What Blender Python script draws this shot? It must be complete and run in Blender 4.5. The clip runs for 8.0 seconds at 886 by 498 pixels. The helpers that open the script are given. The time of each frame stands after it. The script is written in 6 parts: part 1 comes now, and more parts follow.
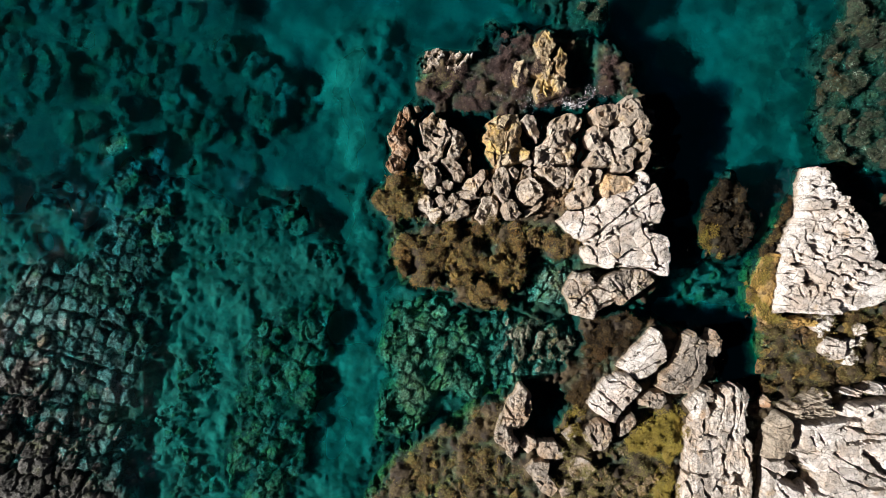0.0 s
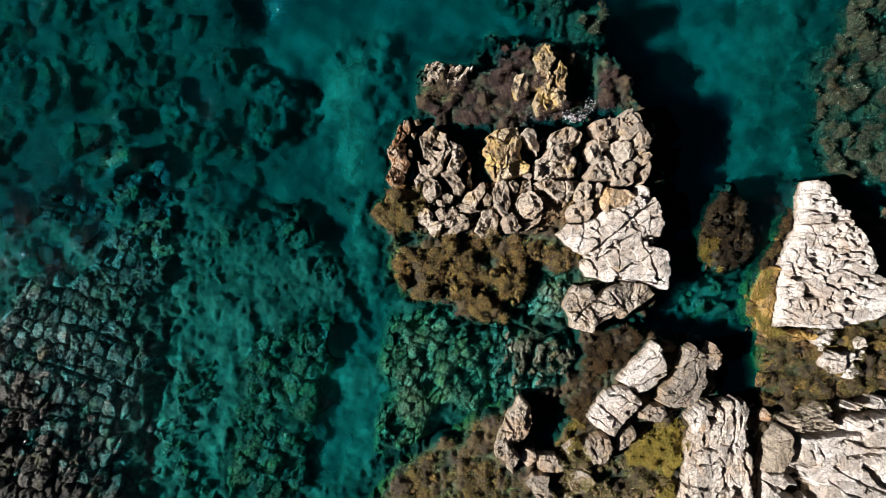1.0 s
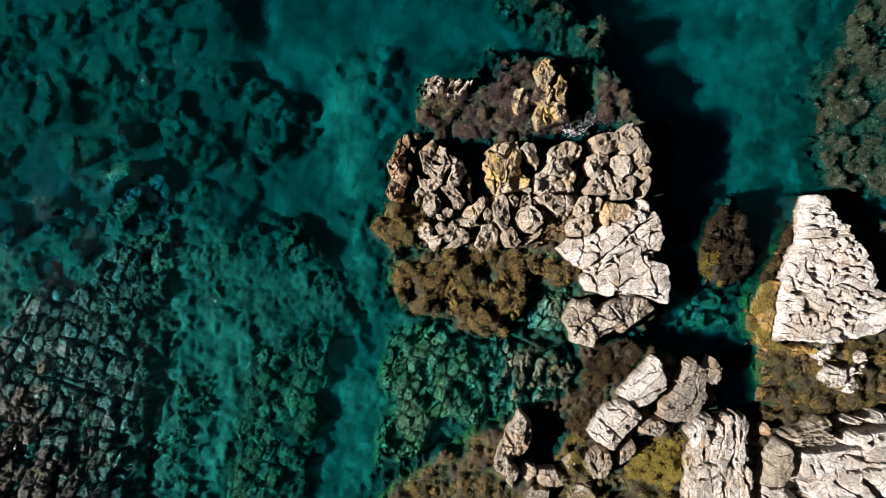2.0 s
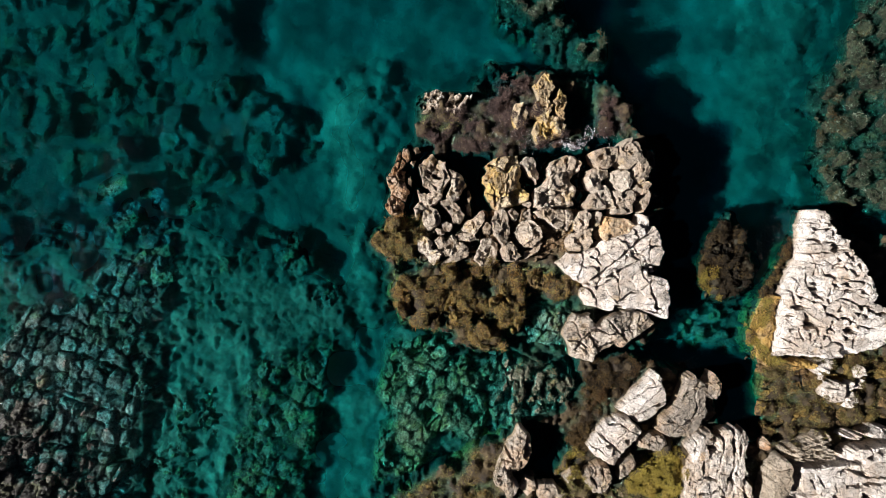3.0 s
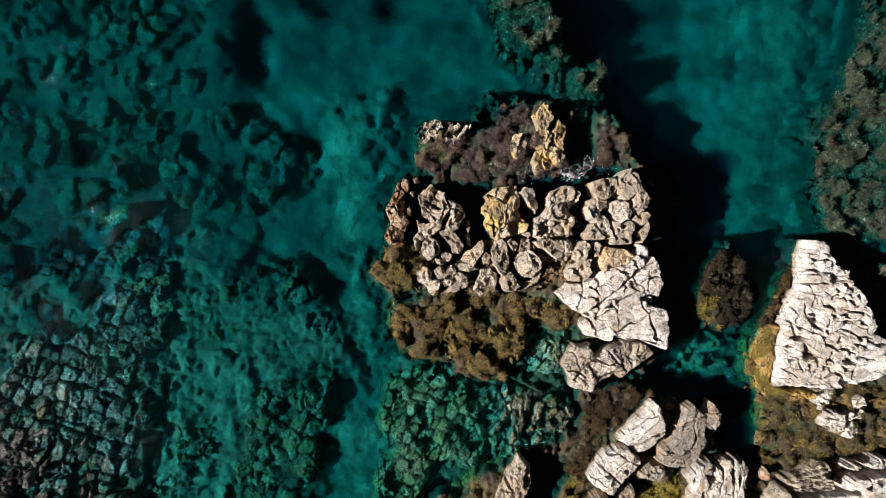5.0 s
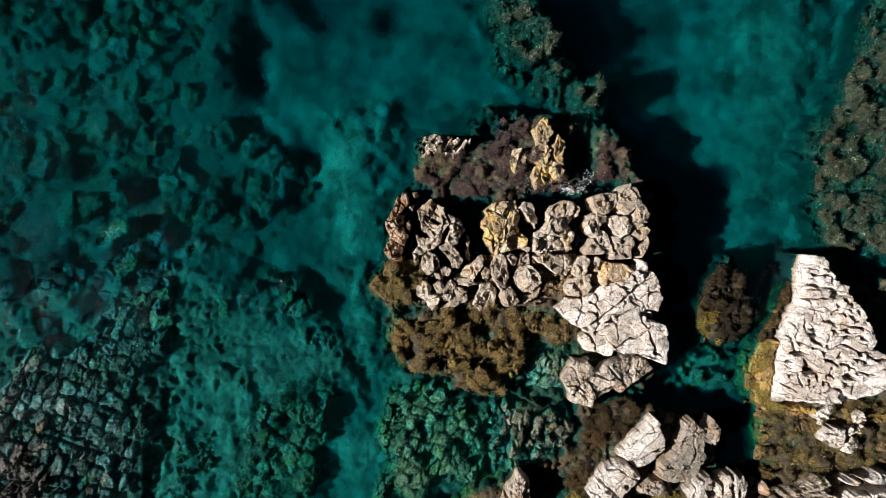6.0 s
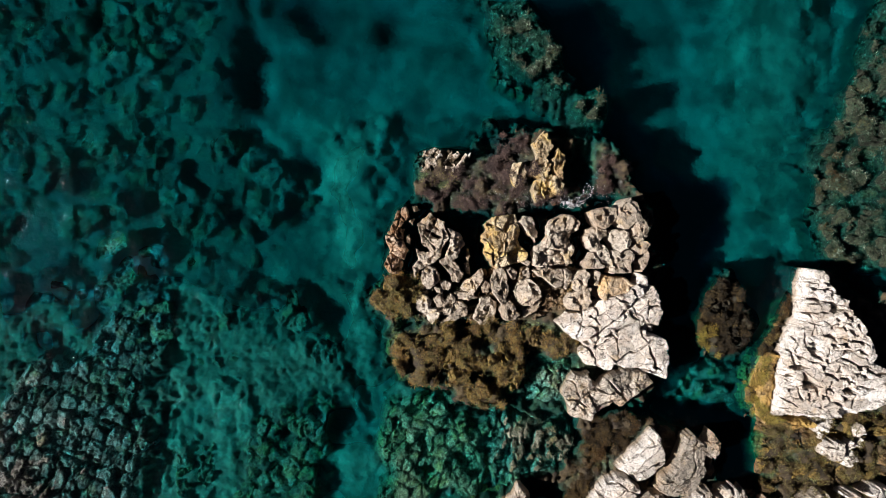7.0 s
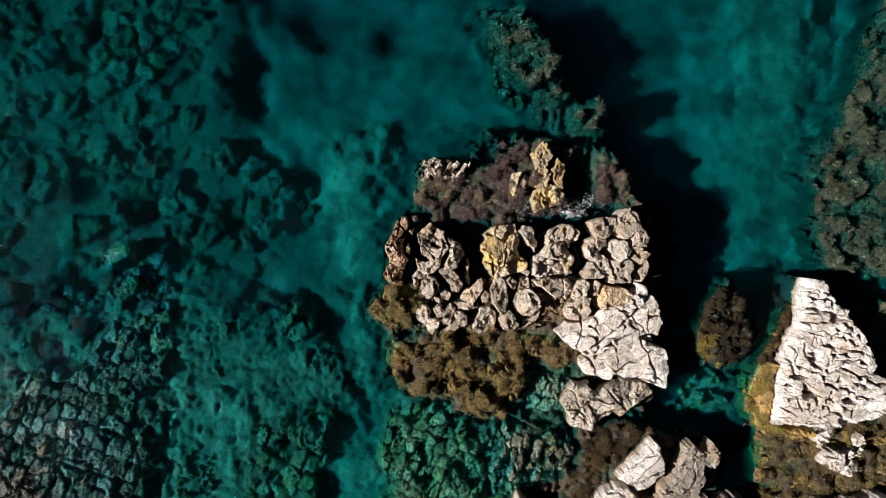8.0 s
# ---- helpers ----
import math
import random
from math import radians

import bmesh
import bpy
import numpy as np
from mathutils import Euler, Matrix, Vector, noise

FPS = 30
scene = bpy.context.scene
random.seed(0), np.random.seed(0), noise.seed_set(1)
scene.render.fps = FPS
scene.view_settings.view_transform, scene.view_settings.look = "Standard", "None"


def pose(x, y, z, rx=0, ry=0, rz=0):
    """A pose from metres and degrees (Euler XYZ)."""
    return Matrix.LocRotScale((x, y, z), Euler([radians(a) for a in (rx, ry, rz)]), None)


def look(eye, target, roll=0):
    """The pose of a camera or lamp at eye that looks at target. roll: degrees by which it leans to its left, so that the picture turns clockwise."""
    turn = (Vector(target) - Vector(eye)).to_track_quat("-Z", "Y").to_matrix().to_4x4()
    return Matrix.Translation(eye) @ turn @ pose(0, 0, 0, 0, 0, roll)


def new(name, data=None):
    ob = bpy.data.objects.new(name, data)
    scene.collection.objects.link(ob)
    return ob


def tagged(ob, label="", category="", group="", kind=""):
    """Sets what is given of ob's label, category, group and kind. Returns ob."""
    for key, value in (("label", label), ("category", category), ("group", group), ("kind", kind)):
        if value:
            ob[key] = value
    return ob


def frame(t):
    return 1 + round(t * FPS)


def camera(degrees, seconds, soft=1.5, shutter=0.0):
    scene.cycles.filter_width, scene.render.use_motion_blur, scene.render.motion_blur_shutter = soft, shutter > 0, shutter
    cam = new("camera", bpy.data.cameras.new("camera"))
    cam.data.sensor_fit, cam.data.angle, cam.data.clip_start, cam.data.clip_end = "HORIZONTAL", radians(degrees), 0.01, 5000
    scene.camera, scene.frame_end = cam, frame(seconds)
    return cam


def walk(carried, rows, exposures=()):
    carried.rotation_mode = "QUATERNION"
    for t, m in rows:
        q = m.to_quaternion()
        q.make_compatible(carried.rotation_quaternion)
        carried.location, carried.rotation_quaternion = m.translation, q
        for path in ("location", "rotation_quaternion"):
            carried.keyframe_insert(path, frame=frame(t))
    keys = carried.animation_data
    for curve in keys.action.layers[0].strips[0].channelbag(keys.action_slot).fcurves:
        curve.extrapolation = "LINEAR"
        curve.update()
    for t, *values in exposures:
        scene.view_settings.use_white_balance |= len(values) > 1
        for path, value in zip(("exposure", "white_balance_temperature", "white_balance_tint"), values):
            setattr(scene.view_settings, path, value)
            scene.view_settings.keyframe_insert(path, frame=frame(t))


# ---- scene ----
cam = camera(74.0, 8.0, 1.0)
METRES, EYE, TILT, LEAN, TURN = 6.1, 32.3, -90.0, 0.0, 0.0
ROWS = [
    (0.0, 0.0, 0.0, 0.0, 0.0, 0.0, -0.0),
    (0.5, -0.0003, 0.0004, 0.0601, 0.01, -0.01, 0.01),
    (1.0, 0.0015, 0.001, 0.1248, 0.02, -0.06, 0.01),
    (1.5, 0.0031, 0.0013, 0.1882, 0.03, -0.06, 0.03),
    (3.0, 0.0093, 0.0035, 0.3742, 0.04, -0.03, 0.0),
    (3.5, 0.0111, 0.002, 0.4399, 0.05, -0.02, 0.0),
    (4.0, 0.0141, 0.0, 0.5084, 0.08, -0.05, 0.02),
    (4.5, 0.0187, -0.0013, 0.5781, 0.11, -0.07, 0.06),
    (6.0, 0.0282, 0.0019, 0.7675, 0.12, 0.01, 0.04),
    (6.5, 0.0303, 0.0021, 0.8324, 0.14, -0.06, 0.08),
    (7.0, 0.0344, 0.0014, 0.9023, 0.19, -0.11, 0.1),
    (7.5, 0.0388, 0.0007, 0.968, 0.22, -0.14, 0.13),
    (8.0, 0.0418, 0.0005, 0.9986, 0.23, -0.21, 0.15),
]
walk(cam, [(t, pose(0, 0, EYE, TILT, LEAN, TURN) @ pose(METRES * x, METRES * y, METRES * z, 90 + pitch, roll, yaw)) for t, x, y, z, yaw, pitch, roll in ROWS], [(0.0, 0.90), (8.0, 0.90)])

# ---- world and sun ----
SUN_ELEV, SUN_TO = 33.0, (1.0, 0.22)
world = bpy.data.worlds.new("world")
scene.world = world
world.use_nodes = True
sky = world.node_tree.nodes.new("ShaderNodeTexSky")
sky.sky_type, sky.sun_disc = "NISHITA", False
sky.sun_elevation = radians(SUN_ELEV)
sky.sun_rotation = math.atan2(-SUN_TO[0], -SUN_TO[1])
sky.air_density, sky.dust_density = 0.05, 0.03
world.node_tree.links.new(sky.outputs[0], world.node_tree.nodes["Background"].inputs[0])
world.node_tree.nodes["Background"].inputs[1].default_value = 0.05
sun = new("sun", bpy.data.lights.new("sun", "SUN"))
sun.data.energy, sun.data.angle, sun.data.color = 5.0, radians(0.5), (1.0, 0.955, 0.91)
flat = Vector((SUN_TO[0], SUN_TO[1], 0)).normalized() * math.cos(radians(SUN_ELEV))
sun.matrix_world = look((0, 0, 40), (flat.x, flat.y, 40 - math.sin(radians(SUN_ELEV))))


# ---- materials ----
class Nodes:
    """Short hand for building a node material."""

    def __init__(self, name):
        self.mat = bpy.data.materials.new(name)
        self.mat.use_nodes = True
        self.tree = self.mat.node_tree
        self.bsdf = self.tree.nodes["Principled BSDF"]

    def add(self, kind, values=(), **props):
        node = self.tree.nodes.new("ShaderNode" + kind)
        for key, value in props.items():
            setattr(node, key, value)
        for key, value in dict(values).items():
            self.put(value, node.inputs[key])
        return node

    def put(self, value, socket):
        if hasattr(value, "is_output"):
            self.tree.links.new(value, socket)
        else:
            socket.default_value = value

    def noise(self, scale, detail=6, rough=0.6, where=None):
        values = {"Scale": scale, "Detail": detail, "Roughness": rough}
        if where is not None:
            values["Vector"] = where
        return self.add("TexNoise", values).outputs["Fac"]

    def step(self, value, low, high):
        return self.add("MapRange", {"Value": value, "From Min": low, "From Max": high}, interpolation_type="SMOOTHSTEP").outputs[0]

    def mix(self, fac, a, b):
        node = self.add("Mix", data_type="RGBA")
        self.put(fac, node.inputs[0])
        self.put((*a, 1) if isinstance(a, tuple) else a, node.inputs[6])
        self.put((*b, 1) if isinstance(b, tuple) else b, node.inputs[7])
        return node.outputs[2]

    def maths(self, how, a, b=0.0):
        node = self.add("Math", operation=how)
        self.put(a, node.inputs[0])
        self.put(b, node.inputs[1])
        return node.outputs[0]


def rock_material(name, light, dark, stain, stain_amount, vein=7.0, relief=0.06, crack=0.05, pitted=0.75, tide_stain=0.0, warmth=0.6, overgrown=0.0):
    """Weathered limestone: two tones, a stain of lichen or weed in patches, fine cracks and pitting."""
    n = Nodes(name)
    where = n.add("NewGeometry").outputs["Position"]
    vary = n.add("ObjectInfo").outputs["Random"]
    tone = n.maths("ADD", n.noise(1.7, 8, 0.7, where), n.maths("MULTIPLY", n.maths("SUBTRACT", vary, 0.5), 0.35))
    col = n.mix(n.step(tone, 0.36, 0.66), dark, light)
    grain = n.noise(10, 8, 0.78, where)
    col = n.mix(n.maths("MULTIPLY", n.step(grain, 0.56, 0.38), pitted), col, tuple(c * 0.4 for c in dark))
    patch = n.maths("ADD", n.noise(0.9, 5, 0.65, where), n.maths("MULTIPLY", n.noise(14, 4, 0.7, where), 0.3))
    col = n.mix(n.maths("MULTIPLY", n.step(patch, 0.86 - stain_amount, 0.98 - stain_amount), 0.9), col, stain)
    warm = n.noise(0.55, 6, 0.7, n.add("VectorMath", {0: where, 1: (31.0, 17.0, 3.0)}, operation="ADD").outputs[0])
    col = n.mix(n.maths("MULTIPLY", n.step(warm, 0.42, 0.64), warmth), col, tuple(c * k for c, k in zip(light, (0.80, 0.60, 0.42))))
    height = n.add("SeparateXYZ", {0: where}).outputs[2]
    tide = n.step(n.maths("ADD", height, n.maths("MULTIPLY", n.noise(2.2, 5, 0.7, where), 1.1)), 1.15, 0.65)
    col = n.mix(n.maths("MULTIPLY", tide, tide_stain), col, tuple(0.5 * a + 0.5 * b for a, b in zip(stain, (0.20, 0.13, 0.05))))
    weedy = n.step(n.maths("ADD", height, n.maths("MULTIPLY", n.noise(3.0, 5, 0.7, where), 0.5)), 0.42, 0.2)
    col = n.mix(n.maths("MULTIPLY", weedy, overgrown), col, (0.035, 0.028, 0.014))
    cool = n.noise(1.1, 7, 0.75, n.add("VectorMath", {0: where, 1: (5.0, 57.0, 9.0)}, operation="ADD").outputs[0])
    col = n.mix(n.maths("MULTIPLY", n.step(cool, 0.54, 0.7), 0.42), col, tuple(0.5 * c for c in dark))
    coarse = n.maths("ABSOLUTE", n.maths("SUBTRACT", n.noise(vein * 0.22, 4, 0.55, where), 0.5))
    hair = n.maths("ABSOLUTE", n.maths("SUBTRACT", n.noise(vein * 0.6, 3, 0.5, n.add("VectorMath", {0: where, 1: (7.3, 2.1, 5.7)}, operation="ADD").outputs[0]), 0.5))
    seam = n.maths("MULTIPLY", n.step(coarse, 0.0, crack * 0.35), n.step(hair, -0.01, crack * 0.45))
    col = n.mix(seam, tuple(c * 0.22 for c in dark), col)
    n.put(col, n.bsdf.inputs["Base Color"])
    n.bsdf.inputs["Roughness"].default_value = 0.88
    n.bsdf.inputs["Specular IOR Level"].default_value = 0.25
    high = n.maths("ADD", n.maths("MULTIPLY", n.noise(5, 9, 0.72, where), 1.0), n.maths("MULTIPLY", seam, 0.35))
    high = n.maths("ADD", high, n.maths("MULTIPLY", n.step(grain, 0.3, 0.6), 0.4))
    bump = n.add("Bump", {"Height": high, "Strength": 1.0, "Distance": relief})
    n.put(bump.outputs[0], n.bsdf.inputs["Normal"])
    return n.mat


def weed_material(name, a, b, c, rusty=0.25, tips=0.5):
    """Seaweed and turf algae: three tones, chosen tuft by tuft."""
    n = Nodes(name)
    where = n.add("NewGeometry").outputs["Position"]
    own = n.add("NewGeometry").outputs["Random Per Island"]
    col = n.mix(n.step(n.noise(1.5, 8, 0.74, where), 0.38, 0.62), a, b)
    col = n.mix(n.maths("MULTIPLY", n.step(n.noise(3.4, 6, 0.75, n.add("VectorMath", {0: where, 1: (9.0, 4.0, 2.0)}, operation="ADD").outputs[0]), tips, tips + 0.2), 0.75), col, c)
    rust = n.noise(0.5, 5, 0.65, n.add("VectorMath", {0: where, 1: (23.0, 61.0, 7.0)}, operation="ADD").outputs[0])
    col = n.mix(n.maths("MULTIPLY", n.step(rust, 0.5, 0.66), rusty), col, tuple(x * k for x, k in zip(b, (1.25, 0.8, 0.6))))
    col = n.mix(n.maths("MULTIPLY", own, 0.35), col, tuple(0.35 * x for x in a))
    n.put(col, n.bsdf.inputs["Base Color"])
    n.bsdf.inputs["Roughness"].default_value = 0.6
    n.bsdf.inputs["Specular IOR Level"].default_value = 0.18
    return n.mat


def seabed_material():
    """Pale sand in the channels, dark weedy rock on the shoals."""
    n = Nodes("seabed")
    where = n.add("NewGeometry").outputs["Position"]
    cover = n.add("Attribute", attribute_name="cover").outputs["Fac"]
    cover = n.step(n.maths("ADD", n.maths("MULTIPLY", cover, 1.35), n.maths("MULTIPLY", n.maths("SUBTRACT", n.noise(1.3, 6, 0.65, where), 0.5), 0.65)), 0.1, 1.0)
    sand = n.mix(n.step(n.maths("ADD", n.maths("MULTIPLY", n.noise(0.45, 3, 0.6, where), 0.5), n.maths("MULTIPLY", n.noise(1.15, 4, 0.6, where), 0.5)), 0.36, 0.64), (0.045, 0.048, 0.033), (0.235, 0.245, 0.175))
    turf = n.step(n.maths("ADD", n.noise(0.7, 8, 0.72, where), n.maths("MULTIPLY", n.noise(0.2, 3, 0.5, where), 0.5)), 0.6, 0.96)
    sand = n.mix(n.maths("MULTIPLY", turf, 0.65), sand, (0.05, 0.06, 0.035))
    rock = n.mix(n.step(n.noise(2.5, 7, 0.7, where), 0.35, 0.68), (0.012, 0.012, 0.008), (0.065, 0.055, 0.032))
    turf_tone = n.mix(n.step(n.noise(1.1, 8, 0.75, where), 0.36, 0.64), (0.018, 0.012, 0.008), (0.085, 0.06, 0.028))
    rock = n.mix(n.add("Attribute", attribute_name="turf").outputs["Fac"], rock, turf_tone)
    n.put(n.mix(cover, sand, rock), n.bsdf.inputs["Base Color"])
    n.bsdf.inputs["Roughness"].default_value = 0.9
    bump = n.add("Bump", {"Height": n.noise(6, 8, 0.7, where), "Strength": 1.0, "Distance": 0.12})
    n.put(bump.outputs[0], n.bsdf.inputs["Normal"])
    return n.mat


def water_material():
    """Clear sea water: light is absorbed by the depth it crosses, red first; a little is scattered back, and the surface mirrors the sky."""
    n = Nodes("sea_water")
    n.tree.nodes.remove(n.bsdf)
    depth = n.add("Attribute", attribute_name="depth").outputs["Fac"]
    where = n.add("NewGeometry").outputs["Position"]
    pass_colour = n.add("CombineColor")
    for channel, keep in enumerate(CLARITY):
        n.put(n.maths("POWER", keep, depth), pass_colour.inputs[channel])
    swell = n.maths("ADD", n.noise(1.3, 3, 0.5, where), n.maths("MULTIPLY", n.noise(5.0, 3, 0.5, where), 0.25))
    bump = n.add("Bump", {"Height": swell, "Strength": 1.0, "Distance": RIPPLE}).outputs[0]
    clear = n.add("BsdfRefraction", {"Color": pass_colour.outputs[0], "IOR": 1.33, "Roughness": n.maths("ADD", 0.08, n.maths("MULTIPLY", depth, 0.1)), "Normal": bump}).outputs[0]
    murk = n.add("BsdfDiffuse", {"Color": (*MURK, 1)}).outputs[0]
    mixed = n.add("MixShader", {"Fac": n.maths("SUBTRACT", 1.0, n.maths("POWER", 1 - MURK_PER_METRE, depth))})
    n.put(clear, mixed.inputs[1])
    n.put(murk, mixed.inputs[2])
    crisp = n.maths("ADD", swell, n.maths("MULTIPLY", n.noise(4.5, 1, 0.5, where), 0.33))
    lively = n.add("Bump", {"Height": crisp, "Strength": 1.0, "Distance": RIPPLE * 1.5}).outputs[0]
    shine = n.add("BsdfGlossy", {"Color": (1, 1, 1, 1), "Roughness": 0.025, "Normal": lively}).outputs[0]
    top = n.add("MixShader", {"Fac": n.add("Fresnel", {"IOR": 1.2, "Normal": bump}).outputs[0]})
    n.put(mixed.outputs[0], top.inputs[1])
    n.put(shine, top.inputs[2])
    n.tree.links.new(top.outputs[0], n.tree.nodes["Material Output"].inputs[0])
    return n.mat


CLARITY = (0.10, 0.665, 0.74)  # what a metre of depth, down and up again, lets pass of red, green and blue
RIPPLE = 0.125
MURK, MURK_PER_METRE = (0.0, 0.16, 0.30), 0.0006
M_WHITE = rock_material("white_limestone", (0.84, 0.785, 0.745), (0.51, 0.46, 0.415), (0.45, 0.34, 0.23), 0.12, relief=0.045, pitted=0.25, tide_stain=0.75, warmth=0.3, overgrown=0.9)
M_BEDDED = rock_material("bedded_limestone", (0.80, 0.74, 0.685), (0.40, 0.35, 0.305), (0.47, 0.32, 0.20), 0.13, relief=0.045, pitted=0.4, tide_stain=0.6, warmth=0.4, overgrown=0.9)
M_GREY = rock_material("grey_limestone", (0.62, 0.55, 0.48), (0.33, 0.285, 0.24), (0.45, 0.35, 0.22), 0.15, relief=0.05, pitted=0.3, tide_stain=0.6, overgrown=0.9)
M_TAN = rock_material("tan_limestone", (0.62, 0.545, 0.465), (0.36, 0.305, 0.25), (0.52, 0.39, 0.21), 0.14, relief=0.045, pitted=0.22, crack=0.032, warmth=0.35, overgrown=0.9)
M_FAWN = rock_material("fawn_limestone", (0.52, 0.45, 0.37), (0.33, 0.28, 0.22), (0.40, 0.32, 0.22), 0.12, relief=0.04, pitted=0.2, warmth=0.2, overgrown=0.9)
M_RUBBLE = rock_material("brown_limestone", (0.46, 0.36, 0.25), (0.17, 0.125, 0.085), (0.30, 0.19, 0.07), 0.2, relief=0.1, pitted=0.7, overgrown=0.4)
M_RUST = rock_material("rusty_limestone", (0.62, 0.50, 0.40), (0.32, 0.225, 0.16), (0.30, 0.16, 0.08), 0.24, relief=0.05, pitted=0.22, overgrown=0.9)
M_OCHRE = rock_material("ochre_limestone", (0.61, 0.505, 0.36), (0.35, 0.28, 0.18), (0.64, 0.46, 0.16), 0.23, relief=0.05, pitted=0.22, overgrown=0.9)
M_OCHRESIDE = rock_material("ochre_stained_rock", (0.50, 0.36, 0.17), (0.22, 0.14, 0.06), (0.52, 0.34, 0.10), 0.3, relief=0.08, pitted=0.4)
M_CAP = rock_material("orange_limestone", (0.76, 0.62, 0.46), (0.52, 0.40, 0.28), (0.66, 0.43, 0.22), 0.25, relief=0.04, pitted=0.15, warmth=0.3)
M_DARK = rock_material("weedy_rock", (0.30, 0.20, 0.095), (0.085, 0.06, 0.03), (0.36, 0.25, 0.07), 0.26, relief=0.15, warmth=0.3)
# darker copy of weedy_rock: dark rock, and on the ledge shade put into colour
M_SHADY = rock_material("dark_shaded_weedy_rock", (0.055, 0.038, 0.016), (0.014, 0.011, 0.006), (0.10, 0.065, 0.02), 0.22, relief=0.15, warmth=0.2)
M_MOSSROCK = rock_material("ochre_weedy_rock", (0.26, 0.20, 0.05), (0.13, 0.095, 0.025), (0.30, 0.22, 0.05), 0.25, relief=0.12, warmth=0.1)
M_VIOLET = rock_material("purple_weedy_rock", (0.13, 0.085, 0.075), (0.035, 0.024, 0.024), (0.16, 0.10, 0.05), 0.15, relief=0.15, warmth=0.2)
M_REEF = rock_material("reef_rock", (0.335, 0.305, 0.24), (0.085, 0.078, 0.052), (0.17, 0.18, 0.07), 0.22, relief=0.1)
M_GREYREEF = rock_material("grey_reef_rock", (0.275, 0.27, 0.255), (0.08, 0.08, 0.076), (0.15, 0.16, 0.10), 0.18, relief=0.1, warmth=0.1)
M_DEEPREEF = rock_material("deep_reef_rock", (0.27, 0.25, 0.195), (0.055, 0.05, 0.036), (0.14, 0.15, 0.065), 0.22, relief=0.1)
M_RIBREEF = rock_material("pale_reef_rock", (0.40, 0.40, 0.31), (0.13, 0.135, 0.10), (0.22, 0.21, 0.10), 0.2, relief=0.1, warmth=0.1)
M_SOFTREEF = rock_material("green_reef_rock", (0.35, 0.37, 0.24), (0.13, 0.145, 0.085), (0.23, 0.24, 0.09), 0.22, relief=0.1, warmth=0.1)
M_ALGA = rock_material("algal_rock", (0.085, 0.105, 0.065), (0.022, 0.028, 0.018), (0.10, 0.10, 0.045), 0.18, relief=0.15, warmth=0.0)
M_SEABED = seabed_material()
M_GOLD = weed_material("golden_weed", (0.12, 0.075, 0.025), (0.38, 0.23, 0.06), (0.54, 0.39, 0.13))
M_OLIVE = weed_material("olive_weed", (0.075, 0.066, 0.026), (0.23, 0.20, 0.07), (0.44, 0.41, 0.19))
M_PURPLE = weed_material("purple_weed", (0.026, 0.018, 0.018), (0.10, 0.066, 0.06), (0.27, 0.20, 0.17))
M_BROWN = weed_material("brown_weed", (0.022, 0.014, 0.007), (0.09, 0.055, 0.019), (0.17, 0.115, 0.042))
# dark weed of the lone rock; also stands for shade beside a slab
M_BLACK = weed_material("dark_weed_and_shade", (0.008, 0.006, 0.004), (0.03, 0.022, 0.012), (0.08, 0.06, 0.03))
M_GREEN = weed_material("green_weed", (0.024, 0.034, 0.02), (0.07, 0.09, 0.05), (0.18, 0.21, 0.14), 0.0)
M_HOAR = weed_material("grey_weed", (0.016, 0.03, 0.019), (0.062, 0.105, 0.066), (0.56, 0.68, 0.54), 0.0, 0.51)
M_MOSS = weed_material("bright_ochre_weed", (0.18, 0.135, 0.025), (0.33, 0.26, 0.05), (0.42, 0.35, 0.10))


# ---- arithmetic ----
def lattice(ix, iy, seed):
    h = (ix.astype(np.int64) * 374761393 + iy.astype(np.int64) * 668265263 + seed * 974634777) & 0x7FFFFFFF
    h = ((h ^ (h >> 13)) * 1274126177) & 0x7FFFFFFF
    return ((h ^ (h >> 16)) & 0xFFFF) / 65535.0


def value_noise(x, y, seed=0):
    ix, iy = np.floor(x), np.floor(y)
    fx, fy = x - ix, y - iy
    fx, fy = fx * fx * (3 - 2 * fx), fy * fy * (3 - 2 * fy)
    a, b = lattice(ix, iy, seed), lattice(ix + 1, iy, seed)
    c, d = lattice(ix, iy + 1, seed), lattice(ix + 1, iy + 1, seed)
    return (a * (1 - fx) + b * fx) * (1 - fy) + (c * (1 - fx) + d * fx) * fy


def fbm(x, y, octaves=4, seed=0):
    total, size = 0.0, 0.5
    for k in range(octaves):
        total = total + size * (value_noise(x * 2 ** k, y * 2 ** k, seed + k) - 0.5)
        size *= 0.55
    return total


def inside_distance(x, y, outline):
    """Distance to an outline: positive within it, negative outside."""
    best, odd = np.full(np.shape(x), 1e9), np.zeros(np.shape(x), bool)
    for (ax, ay), (bx, by) in zip(outline, outline[1:] + outline[:1]):
        dx, dy = bx - ax, by - ay
        t = np.clip(((x - ax) * dx + (y - ay) * dy) / (dx * dx + dy * dy + 1e-9), 0, 1)
        best = np.minimum(best, np.hypot(x - ax - t * dx, y - ay - t * dy))
        if abs(dy) > 1e-9:
            odd ^= ((ay > y) != (by > y)) & (x < (y - ay) / dy * dx + ax)
    return np.where(odd, best, -best)


